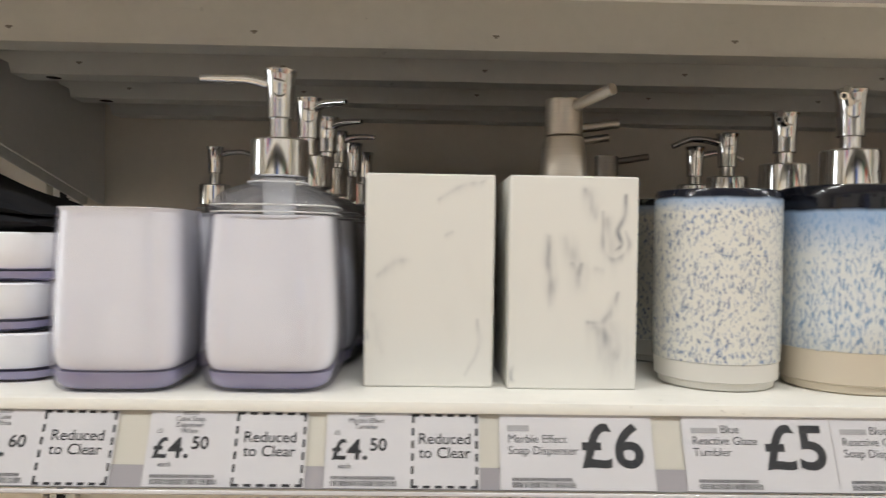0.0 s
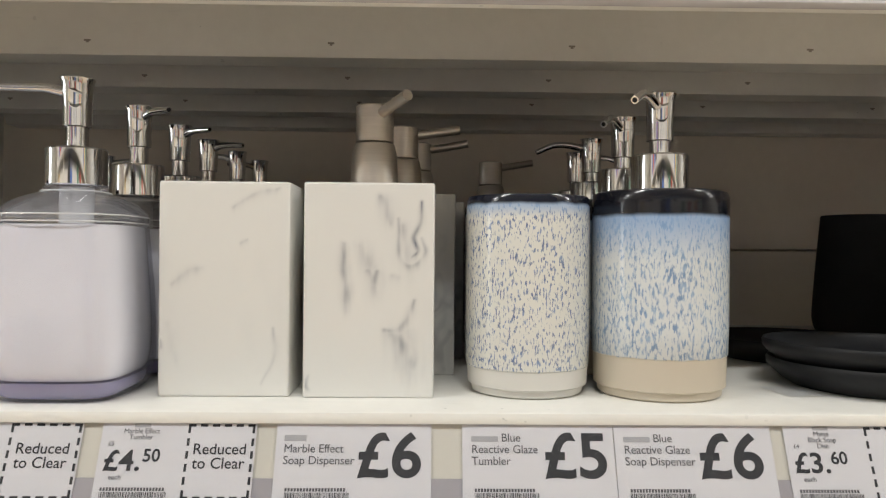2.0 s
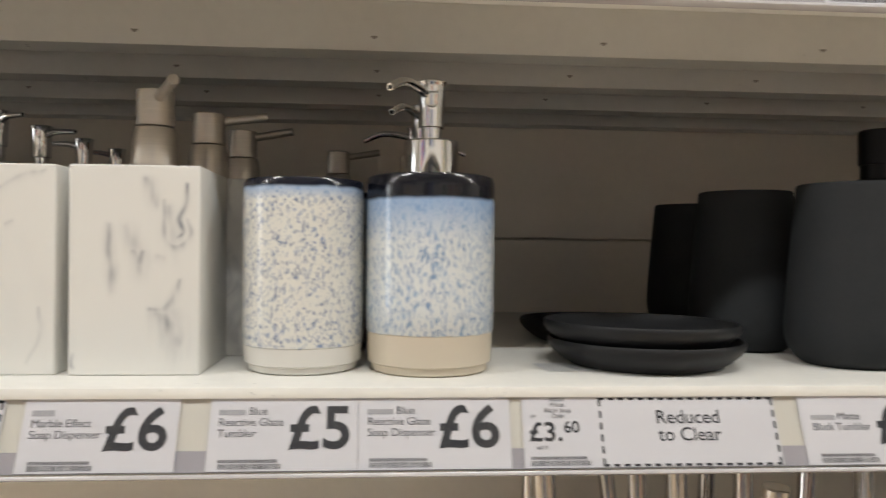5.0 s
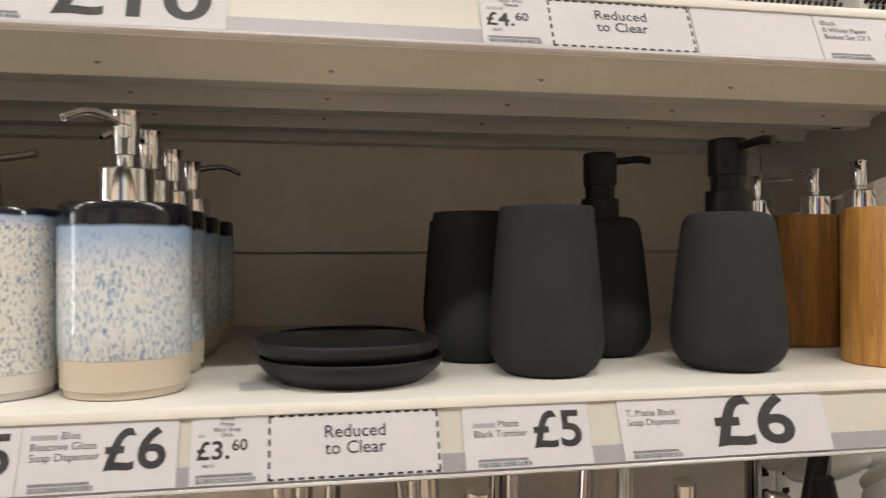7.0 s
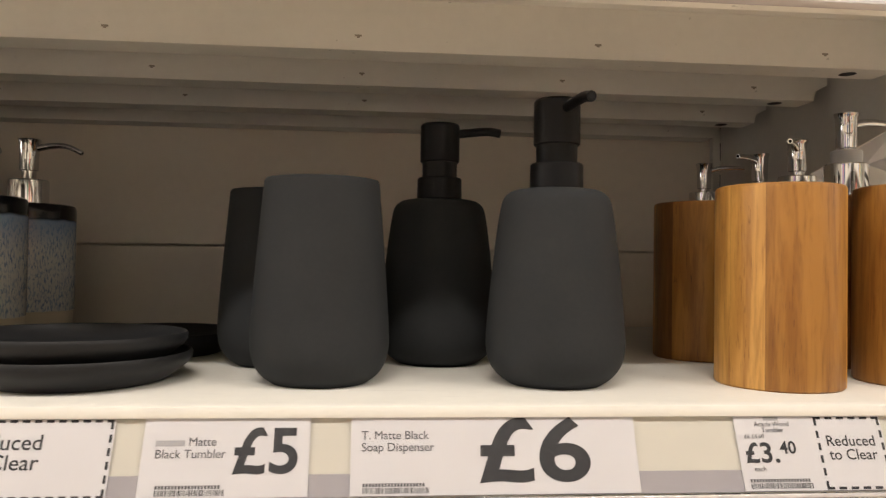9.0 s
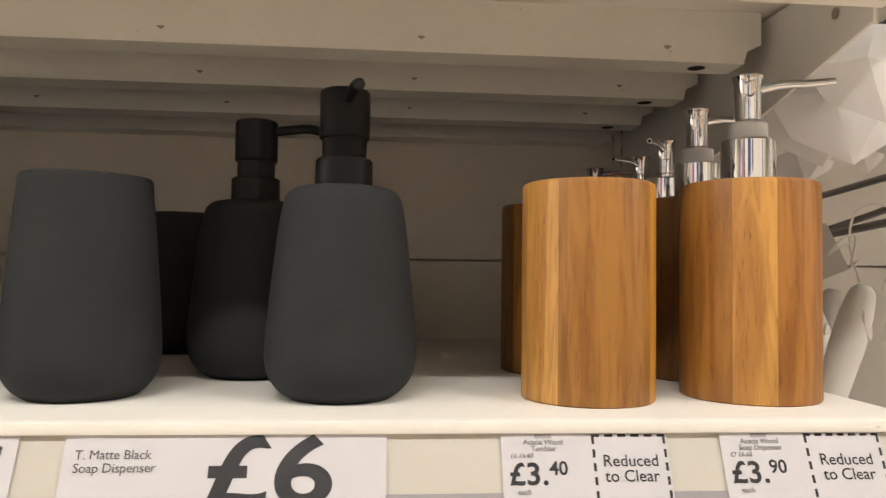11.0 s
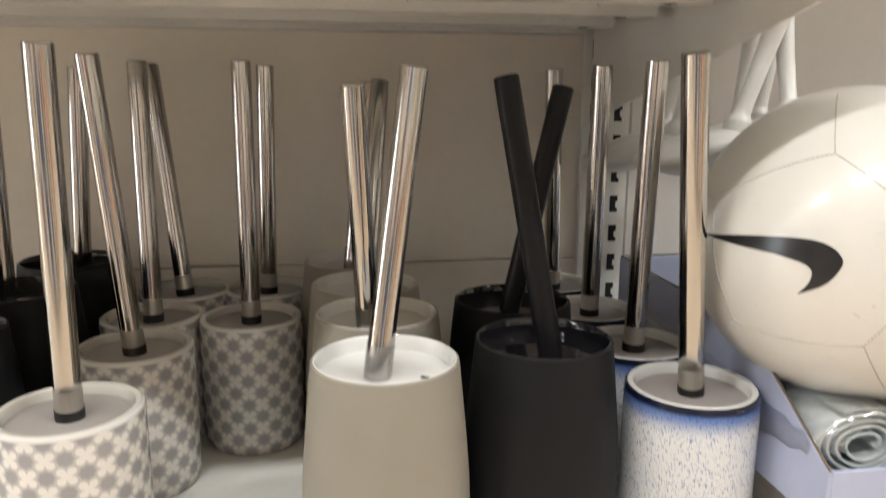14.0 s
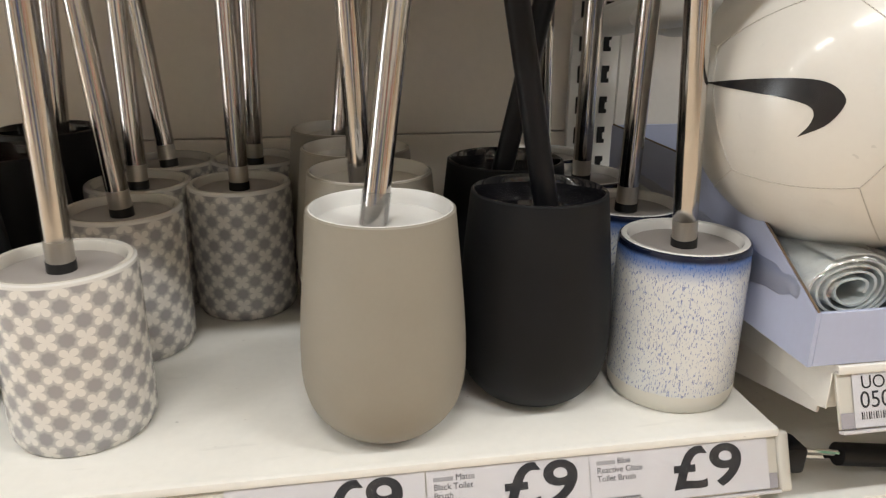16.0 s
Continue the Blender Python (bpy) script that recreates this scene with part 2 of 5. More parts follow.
def poured_resin(name):
    """White cast resin with grey smears whose strength the mesh carries, broken up along the pour."""
    m, nt, b = nodes_of(name)
    g = Graph(nt)
    smear = g.add("ShaderNodeAttribute")
    smear.attribute_name = "smear"
    streak = g.math("MULTIPLY_ADD", g.noise(260, 3.0, 0.6, g.coords((1, 1, 0.14))), 1.5, 0.22)
    haze = g.math("MULTIPLY", g.step(g.noise(24, 2.0, 0.5, g.coords((1.2, 1.2, 0.5))), 0.55, 0.80), 0.07)
    f = g.math("ADD", g.math("MULTIPLY", smear.outputs["Fac"], streak), haze)
    g.put(b.inputs["Base Color"], g.mix(f, (0.75, 0.74, 0.70), (0.17, 0.18, 0.21)))
    b.inputs["Roughness"].default_value = 0.38
    g.put(b.inputs["Normal"], g.bump(g.noise(300, 2), 0.04, 0.0003))
    return m


def brushed(name, colour, rough, across=(300, 300, 20)):
    m, nt, b = nodes_of(name)
    g = Graph(nt)
    n = g.noise(1.0, 3.0, 0.6, g.coords(across))
    g.put(b.inputs["Base Color"], g.ramp(n, (0.3, tuple(c * 0.9 for c in colour)), (0.7, colour)))
    g.put(b.inputs["Roughness"], g.math("MULTIPLY_ADD", n, 0.12, rough))
    b.inputs["Metallic"].default_value = 1.0
    return m


SHELF_WHITE = plain("shelf_paint", (0.80, 0.785, 0.735), 0.42, vary=0.05, scale=9, grain=0.05, specks=0.45)
PANEL_GREY = plain("panel_paint", (0.84, 0.77, 0.665), 0.5, vary=0.05, scale=7, grain=0.06)
BRACKET = plain("bracket_paint", (0.76, 0.74, 0.70), 0.45, vary=0.05, scale=9)
RAIL_CREAM = plain("rail_cream", (0.60, 0.58, 0.52), 0.35, vary=0.03, scale=12)
RAIL_GREY = plain("rail_lip", (0.36, 0.345, 0.37), 0.25, vary=0.08, scale=12)
RAIL_CLEAR = clear_plastic("rail_cover", (0.985, 0.985, 0.985), 0.30, 0.006)
CARD = plain("ticket_card", (0.62, 0.615, 0.645), 0.6, vary=0.025, scale=30)
INK = plain("ticket_ink", (0.022, 0.023, 0.028), 0.6, vary=0.1, scale=60)
MAKER_GREY = plain("maker_print", (0.36, 0.36, 0.38), 0.6)
INK_GREY = plain("ticket_ink_grey", (0.085, 0.085, 0.095), 0.6, vary=0.1, scale=60)
SATIN_STEEL = brushed("satin_steel", (0.62, 0.59, 0.54), 0.30)
CHROME = plain("chrome", (0.70, 0.70, 0.705), 0.05, 1.0, vary=0.02, scale=40)
NICKEL = brushed("brushed_nickel", (0.58, 0.535, 0.475), 0.34, (40, 40, 900))
STEEL_TUBE = plain("steel_tube", (0.50, 0.475, 0.45), 0.13, 1.0, vary=0.03, scale=30)
DARK_HOLE = plain("dark_hole", (0.01, 0.01, 0.01), 0.8)
BLACK_MATTE = plain("black_matte", (0.0335, 0.0358, 0.0380), 0.62, vary=0.10, scale=25, grain=0.05, grain_scale=1400, gloss=0.06)
DISH_BLACK = plain("black_dish_glaze", (0.016, 0.0165, 0.018), 0.48, vary=0.12, scale=25, grain=0.05, grain_scale=1400, gloss=0.22)
BLACK_SATIN = plain("black_satin_plastic", (0.006, 0.006, 0.007), 0.36, vary=0.1, scale=40, gloss=0.22)
BLACK_GLOSS = plain("black_gloss_glaze", (0.008, 0.008, 0.010), 0.07, vary=0.1, scale=30)
BLACK_CERAMIC = plain("black_matte_ceramic", (0.0088, 0.0094, 0.0106), 0.55, vary=0.12, scale=25, grain=0.05, grain_scale=1400, gloss=0.2)
TAUPE = plain("taupe_matte_ceramic", (0.275, 0.250, 0.205), 0.6, vary=0.04, scale=25, grain=0.05, grain_scale=1400)
WHITE_GLAZE = plain("white_glaze", (0.78, 0.77, 0.74), 0.12, vary=0.03, scale=20)
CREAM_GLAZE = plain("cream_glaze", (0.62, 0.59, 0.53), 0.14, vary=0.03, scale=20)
WHITE_PLASTIC = plain("white_plastic", (0.90, 0.91, 0.96), 0.16, vary=0.02, scale=20, coat=0.5)
# lilac tint and the shading through clear acrylic, put into one opaque colour
LILAC_BASE = plain("lilac_shaded_base", (0.31, 0.295, 0.45), 0.12, vary=0.08, scale=30, coat=0.6)
CLEAR = clear_plastic("clear_plastic", (0.97, 0.97, 0.98), 0.05, 0.035, 0.05, (0.84, 0.84, 0.88), 0.40)
LILAC_SKIN = clear_plastic("lilac_clear_skin", (0.985, 0.982, 0.995), 0.06, 0.02, 0.05, (0.72, 0.69, 0.88), 0.30)
LID_GREY = plain("lid_grey_plastic", (0.36, 0.33, 0.31), 0.42, vary=0.05, scale=30)
RUBBER = plain("black_rubber", (0.012, 0.012, 0.012), 0.5)
MARBLE = marble("marble_effect", 0.92, 0.93)
RESIN = poured_resin("marble_effect_smears")
# smears of the cast resin: width, strength, and points in millimetres across and up the face
SMEARS = [
    (2.4, 0.75, ((-13.4, 84), (-13.6, 74), (-12.4, 60), (-12.0, 48))),
    (3.2, 0.70, ((-0.5, 70), (2.5, 66), (4.5, 70))),
    (4.5, 0.35, ((-5, 84), (1, 70), (2.6, 59))),
    (3.2, 0.50, ((7, 110), (10, 104), (11, 96))),
    (1.5, 0.80, ((28.5, 108), (27.5, 97), (24.0, 88), (26.8, 81), (23.5, 78))),
    (1.7, 0.60, ((16, 98), (16, 82), (20, 74), (27, 74), (30.5, 80), (28.5, 88))),
    (5.0, 0.32, ((18, 94), (21, 80), (25, 79))),
    (2.0, 0.55, ((9, 38), (15.5, 37.5), (21.5, 43), (24.5, 54))),
    (5.0, 0.60, ((13, 35), (20, 27), (24.5, 19))),
    (7.0, 0.25, ((20, 36), (23, 22), (23, 12))),
    (1.2, 0.55, ((-32.5, 13), (-33.5, 8), (-32, 5))),
    (2.2, 0.35, ((13, 67), (15.5, 66))),
]
WISPS = [
    (1.6, 0.30, ((5, 104), (20, 112), (30, 115))),
    (2.2, 0.26, ((-28, 62), (-20, 68), (-12, 70))),
    (1.4, 0.50, ((-35, 31), (-34, 27))),
    (1.2, 0.34, ((27, 38), (28, 22), (21, 8))),
    (1.0, 0.34, ((9, 84), (12, 86))),
    (3.0, 0.14, ((-30, 40), (-26, 20))),
]
ACACIA = stave_wood("acacia_staves")
GLAZE_TUMBLER = speckle_glaze("reactive_glaze_cream", 0.0155, 0.108, (0.73, 0.725, 0.67), ((0.09, 0.14, 0.28), (0.20, 0.28, 0.46)), 0.1065, 0.1090, (0.010, 0.012, 0.022), 0.099, (0.30, 0.42, 0.62), (0.68, 0.66, 0.61), 0.55, 0.6, 920, 0.09)
GLAZE_DISPENSER = speckle_glaze("reactive_glaze_blue", 0.0235, 0.104, (0.68, 0.71, 0.71), ((0.16, 0.27, 0.46), (0.32, 0.44, 0.60)), 0.1005, 0.1035, (0.008, 0.009, 0.014), 0.072, (0.24, 0.38, 0.62), (0.60, 0.53, 0.42), 0.48, 0.6, 760, 0.18)
GLAZE_BRUSH = speckle_glaze("reactive_glaze_white", 0.0155, 0.118, (0.69, 0.70, 0.69), ((0.17, 0.21, 0.40), (0.30, 0.36, 0.56)), 0.1165, 0.1205, (0.008, 0.012, 0.030), 0.101, (0.014, 0.105, 0.40), (0.65, 0.63, 0.56), 0.56, 0.6, 1000, 0.09)
FLOWERS = flower_print("flower_print_glaze")
BALL_SKIN = plain("ball_skin", (0.72, 0.695, 0.64), 0.30, vary=0.03, scale=14, grain=0.05, grain_scale=700, coat=0.35, specks=0.3)
STITCH = plain("ball_thread", (0.62, 0.59, 0.53), 0.6)
SEAM_SHADE = plain("ball_seam_shade", (0.34, 0.31, 0.27), 0.6)
CARTON = plain("lilac_carton", (0.44, 0.48, 0.64), 0.6, vary=0.05, scale=14, grain=0.05)
CARTON_EDGE = plain("carton_cut_edge", (0.16, 0.11, 0.07), 0.8)
MAT_BLUE = plain("pale_blue_mat", (0.66, 0.71, 0.71), 0.55, vary=0.16, scale=90, grain=0.7, grain_scale=190)
WRAP = clear_plastic("shrink_wrap", (0.97, 0.97, 0.97), 0.10, 0.12, 0.05, (0.8, 0.8, 0.8), 0.7)
BRUSH_WHITE = plain("brush_white_plastic", (0.74, 0.73, 0.70), 0.3, vary=0.03, scale=20)
TAG_GREY = plain("hang_tag_card", (0.52, 0.50, 0.48), 0.7, vary=0.04, scale=40)
STRING = plain("white_string", (0.70, 0.68, 0.64), 0.9)
FAINT_SLOT = plain("slot_shade", (0.30, 0.27, 0.23), 0.6)
PACK_WHITE = plain("pack_white_plastic", (0.86, 0.86, 0.87), 0.32, vary=0.03, scale=20)
PAPER = plain("white_paper", (0.80, 0.80, 0.79), 0.8, vary=0.03, scale=40)
WIRE = plain("grey_wire", (0.26, 0.26, 0.26), 0.4, 0.6)
FLOOR = plain("floor_vinyl", (0.86, 0.72, 0.56), 0.35, vary=0.06, scale=3)
PLASTER = plain("store_wall", (0.80, 0.785, 0.75), 0.7, vary=0.06, scale=1.5)
CEIL = plain("ceiling_tiles", (0.80, 0.79, 0.77), 0.8, vary=0.04, scale=2)


def stock_print(name):
    """Printed cartons: each stretch of the far shelving holds one kind of goods, in slightly varied tones."""
    m, nt, b = nodes_of(name)
    g = Graph(nt)
    info = g.add("ShaderNodeObjectInfo")
    sep = g.add("ShaderNodeSeparateXYZ")
    g.put(sep.inputs[0], info.outputs["Location"])
    kind = g.add("ShaderNodeTexWhiteNoise")
    kind.noise_dimensions = "1D"
    g.put(kind.inputs["W"], g.math("FLOOR", g.math("MULTIPLY", sep.outputs[0], 3.2)))
    pick = g.math("FRACT", g.math("MULTIPLY_ADD", info.outputs["Random"], 0.16, kind.outputs["Value"]))
    c = g.ramp(pick, (0.0, (0.80, 0.77, 0.72)), (0.22, (0.04, 0.036, 0.036)), (0.44, (0.78, 0.74, 0.66)), (0.62, (0.55, 0.12, 0.08)), (0.66, (0.10, 0.20, 0.55)), (0.72, (0.74, 0.50, 0.16)), (0.78, (0.12, 0.30, 0.20)), (0.82, (0.09, 0.07, 0.06)), (0.90, (0.82, 0.80, 0.77)))
    for node in nt.nodes:
        if node.bl_idname == "ShaderNodeValToRGB":
            node.color_ramp.interpolation = "CONSTANT"
    g.put(b.inputs["Base Color"], g.mix(g.math("MULTIPLY", g.noise(6, 2), 0.12), c, (0.7, 0.68, 0.62)))
    b.inputs["Roughness"].default_value = 0.35
    return m


STOCK = stock_print("printed_cartons")
# glow added behind an unseen opening at the aisle's end
AISLE_GLOW, glow_nodes, glow_shader = nodes_of("aisle_glow")
glow_shader.inputs["Base Color"].default_value = (0.8, 0.85, 0.9, 1)
glow_shader.inputs["Emission Color"].default_value = (0.93, 0.97, 1.0, 1)
glow_shader.inputs["Emission Strength"].default_value = 6.0

# ---------------------------------------------------------------- building helpers


def mesh_of(bm, name, material, smooth=40):
    bmesh.ops.recalc_face_normals(bm, faces=bm.faces)
    me = bpy.data.meshes.new(name)
    bm.to_mesh(me)
    bm.free()
    me.materials.append(material)
    if smooth:
        me.polygons.foreach_set("use_smooth", [True] * len(me.polygons))
        me.set_sharp_from_angle(angle=radians(smooth))
    return me


def part(name, bm, material, parent=None, label="", at=None, smooth=40):
    """One mesh object, under a thing or a part of one."""
    ob = new(name, bm if isinstance(bm, bpy.types.Mesh) else mesh_of(bm, name, material, smooth))
    if parent is not None:
        ob.parent = parent
    if at is not None:
        ob.matrix_basis = at
    if label:
        ob["label"] = label
    return ob


def thing(name, m, label, category, group="", kind=""):
    ob = new(name)
    ob.empty_display_size = 0.02
    ob.matrix_basis = m
    return tagged(ob, label, category, group, kind)


def box(x0, x1, y0, y1, z0, z1, bevel=0.0, segments=2, into=None):
    bm = into or bmesh.new()
    made = bmesh.ops.create_cube(bm, size=1.0, matrix=Matrix.Translation(((x0 + x1) / 2, (y0 + y1) / 2, (z0 + z1) / 2)) @ Matrix.Diagonal((x1 - x0, y1 - y0, z1 - z0, 1)))
    if bevel:
        edges = list({e for v in made["verts"] for e in v.link_edges})
        bmesh.ops.bevel(bm, geom=edges, offset=bevel, segments=segments, profile=0.5, affect="EDGES")
    return bm


def lathe(profile, seg=56, power=2.0, rings_closed=False):
    """Turn (radius, height) pairs about z; power over 2 squares the section off."""
    bm = bmesh.new()
    rings = []
    for r, z in profile:
        if r < 1e-6:
            rings.append([bm.verts.new((0, 0, z))])
            continue
        ring = []
        for i in range(seg):
            a = 2 * math.pi * (i + 0.5) / seg
            c, s = math.cos(a), math.sin(a)
            k = r / (abs(c) ** power + abs(s) ** power) ** (1 / power)
            ring.append(bm.verts.new((k * c, k * s, z)))
        rings.append(ring)
    for a, b in zip(rings, rings[1:]):
        for i in range(seg):
            j = (i + 1) % seg
            if len(a) == 1 and len(b) == 1:
                break
            if len(a) == 1:
                bm.faces.new((a[0], b[i], b[j]))
            elif len(b) == 1:
                bm.faces.new((a[i], a[j], b[0]))
            else:
                bm.faces.new((a[i], a[j], b[j], b[i]))
    return bm


def tube(points, radius, sides=14, caps=True, radii=None, into=None):
    """A round bar along a line of points."""
    bm = into or bmesh.new()
    pts = [Vector(p) for p in points]
    rings, up = [], None
    for i, p in enumerate(pts):
        d = (pts[min(i + 1, len(pts) - 1)] - pts[max(i - 1, 0)]).normalized()
        if up is None:
            up = d.orthogonal().normalized()
        up = (up - d * up.dot(d)).normalized()
        side = d.cross(up)
        r = radii[i] if radii else radius
        rings.append([bm.verts.new(p + (up * math.cos(2 * math.pi * k / sides) + side * math.sin(2 * math.pi * k / sides)) * r) for k in range(sides)])
    for a, b in zip(rings, rings[1:]):
        for i in range(sides):
            j = (i + 1) % sides
            bm.faces.new((a[i], a[j], b[j], b[i]))
    if caps:
        bm.faces.new(rings[0][::-1])
        bm.faces.new(rings[-1])
    return bm


def extrude_outline(outline, depth):
    """A flat outline in x and z, given thickness along y."""
    bm = bmesh.new()
    a = [bm.verts.new((x, 0, z)) for x, z in outline]
    b = [bm.verts.new((x, depth, z)) for x, z in outline]
    bm.faces.new(a)
    bm.faces.new(b[::-1])
    n = len(a)
    for i in range(n):
        bm.faces.new((a[i], b[i], b[(i + 1) % n], a[(i + 1) % n]))
    return bm


def lettering(text, size, material, heavy=0.0, align="LEFT", space=1.0):
    cu = bpy.data.curves.new("lettering", "FONT")
    cu.body, cu.size, cu.align_x, cu.resolution_u, cu.offset = text, size, align, 8 if size > 0.012 else 3, heavy * size
    cu.space_line, cu.space_character = 0.82, space
    cu.extrude = 0.00004
    ob = bpy.data.objects.new("lettering", cu)
    scene.collection.objects.link(ob)
    dg = bpy.context.evaluated_depsgraph_get()
    me = bpy.data.meshes.new_from_object(ob.evaluated_get(dg))
    bpy.data.objects.remove(ob)
    bpy.data.curves.remove(cu)
    me.materials.clear()
    me.materials.append(material)
    return me


# ---------------------------------------------------------------- the closed store around
Z1, Z0, ZU = 1.3055, 0.867, 1.5575
LEFT, RIGHT, BACK = -0.33, 0.985, 0.455


def slab(name, x0, x1, y0, y1, z0, z1, material, label, category):
    ob = part(name, box(x0, x1, y0, y1, z0, z1), material, smooth=0)
    return tagged(ob, label, category, kind="structure")


slab("floor", -7, 8, -5.1, 1.2, -0.05, 0.0, FLOOR, "warm beige vinyl shop floor", "floor")
slab("ceiling", -7, 8, -5.1, 1.2, 3.7, 3.75, CEIL, "off-white shop ceiling", "ceiling")
slab("wall_south", -7, 8, -5.15, -5.1, 0, 3.7, PLASTER, "plain pale wall across the aisle", "wall")
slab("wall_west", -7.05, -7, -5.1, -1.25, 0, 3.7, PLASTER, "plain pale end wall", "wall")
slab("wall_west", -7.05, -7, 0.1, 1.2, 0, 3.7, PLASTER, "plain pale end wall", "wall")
slab("wall_west", -7.05, -7, -1.25, 0.1, 2.4, 3.7, PLASTER, "plain pale wall over the added opening", "wall")
# opening and glow behind it are added, to streak the glaze with a reflection
aisle_opening = thing("window_1", pose(-7.0, -0.575, 0), "bright opening added at the aisle end for reflections in the glaze", "window", kind="structure")
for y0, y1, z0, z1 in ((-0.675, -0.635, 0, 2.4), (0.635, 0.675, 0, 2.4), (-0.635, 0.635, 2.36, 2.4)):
    part("window_frame", box(-0.05, 0.0, y0, y1, z0, z1, 0.003), WIRE, aisle_opening)
slab("backdrop", -8.6, -8.55, -4.0, 2.5, 0, 3.7, AISLE_GLOW, "glowing sheet behind the added opening", "backdrop")
slab("wall_east", 8, 8.05, -5.1, 1.2, 0, 3.7, PLASTER, "plain pale end wall", "wall")
slab("wall_north", -7, 8, BACK + 0.03, BACK + 0.08, 0, 3.7, PANEL_GREY, "beige-grey wall behind the shelving", "wall")

# back panels of the bays, with the joints between them
back = thing("back_panel", pose(0, BACK, 0), "beige-grey painted steel back panels of the shelf bay", "panel", kind="structure")
for z0, z1 in ((0.0, 0.7795), (0.781, 0.9995), (1.001, 1.3895), (1.391, 1.5795), (1.581, 1.98)):
    part("back_sheet", box(LEFT - 0.02, RIGHT + 0.012, 0, 0.018, z0, z1, 0.0012, 1), PANEL_GREY, back)
for z0, z1 in ((0.0, 0.9995), (1.001, 1.3895), (1.391, 1.98)):
    part("back_sheet", box(RIGHT + 0.05, RIGHT + 1.25, 0, 0.018, z0, z1, 0.0012, 1), BRACKET, back)
    part("back_sheet", box(LEFT - 1.25, LEFT - 0.06, 0, 0.018, z0, z1, 0.0012, 1), PANEL_GREY, back)


def slotted_upright(x):
    up = thing("upright_post", pose(x, BACK - 0.008, 0), "white steel upright with a column of black slots", "post", "uprights")
    part("post", box(-0.0145, 0.0145, 0, 0.03, 0.0, 2.0, 0.0015), SHELF_WHITE, up)
    for i in range(34):
        z = 0.74 + i * 0.0365
        slot = box(-0.006, 0.001, -0.0008, 0.001, z - 0.0100, z + 0.0100)
        box(0.001, 0.0035, -0.0008, 0.001, z + 0.003, z + 0.0100, into=slot)
        box(0.001, 0.0035, -0.0008, 0.001, z - 0.0100, z - 0.005, into=slot)
        part("slot", slot, DARK_HOLE, up, smooth=0)
    return up


slotted_upright(1.016)
slotted_upright(0.986)
slotted_upright(LEFT - 0.035)

# ---------------------------------------------------------------- shelves
RAIL_TILT = math.degrees(math.atan2(0.0361, 0.015))


def shelf(x0, x1, z, y=0.0, label="", material=SHELF_WHITE, depth=BACK, drop=((0.43, -0.135),)):
    s = thing("shelf", pose(0, y, z), label, "shelf", "shelves")
    d = depth - y - 0.002
    part("deck", box(x0, x1, 0.0, d, -0.004, 0.0, 0.0015), material, s)
    nose = [(-0.0005, 0.0), (-0.003, -0.0012), (-0.004, -0.004), (-0.0035, -0.0065), (0.0, -0.0072), (0.004, -0.009), (0.004, -0.036), (0.012, -0.0385), (0.012, -0.036), (0.006, -0.034), (0.006, -0.004), (0.006, -0.001)]
    bm = bmesh.new()
    ends = [[bm.verts.new((x, yy, zz)) for yy, zz in nose] for x in (x0, x1)]
    for i in range(len(nose)):
        j = (i + 1) % len(nose)
        bm.faces.new((ends[0][i], ends[0][j], ends[1][j], ends[1][i]))
    bm.faces.new(ends[0])
    bm.faces.new(ends[1][::-1])
    part("front_lip", bm, material, s)
    part("side_lip", box(x1 - 0.0015, x1, 0.002, d, -0.036, -0.002, 0.0005, 1), material, s)
    part("side_lip", box(x0, x0 + 0.0015, 0.002, d, -0.036, -0.002, 0.0005, 1), material, s)
    # folded ribs below the deck, notched at both ends
    for yr in (0.131, 0.232, 0.333, 0.424):
        yr -= y
        if yr > d:
            continue
        outline = [(x0 + 0.012, -0.004), (x0 + 0.012, -0.026), (x0 + 0.022, -0.031), (x0 + 0.024, -0.0385), (x1 - 0.024, -0.0385), (x1 - 0.022, -0.031), (x1 - 0.012, -0.026), (x1 - 0.012, -0.004)]
        bm = extrude_outline(outline, 0.0012)
        box(x0 + 0.024, x1 - 0.024, 0.0, min(0.026, d - yr), -0.0395, -0.0383, into=bm)
        rib = part("rib", bm, material, s, at=pose(0, yr, 0), smooth=30)
        if yr < 0.36:
            x = x0 + 0.079
            while x < x1 - 0.05:
                hole = box(-0.0022, 0.0022, -0.0004, 0.0004, -0.0006, 0.0006)
                box(-0.0009, 0.0009, -0.0004, 0.0004, -0.0016, -0.0006, into=hole)
                part("slot", hole, FAINT_SLOT, rib, at=pose(x, 0, -0.0296), smooth=0)
                x += 0.1655
            for xe in (x0 + 0.052, x1 - 0.052):
                hole = bmesh.new()
                bmesh.ops.create_circle(hole, cap_ends=True, radius=0.006, segments=16)
                part("round_hole", hole, DARK_HOLE, rib, at=pose(xe, 0.013, -0.0398), smooth=0)
    for xb in (x0 + 0.0025, x1 - 0.0045):
        outline = [(0.0065, -0.006), (d, -0.006), (d, drop[-1][1])] + [p for p in reversed(drop)] + [(0.0135, -0.0455), (0.0130, -0.0385)]
        bm = bmesh.new()
        fa = [bm.verts.new((0, yy, zz)) for yy, zz in outline]
        fb = [bm.verts.new((0.002, yy, zz)) for yy, zz in outline]
        bm.faces.new(fa)
        bm.faces.new(fb[::-1])
        for i in range(len(outline)):
            j = (i + 1) % len(outline)
            bm.faces.new((fa[i], fb[i], fb[j], fa[j]))
        plate = part("bracket", bm, BRACKET, s, at=pose(xb, 0, 0), smooth=0)
        hole = bmesh.new()
        bmesh.ops.create_circle(hole, cap_ends=True, radius=0.0035, segments=14)
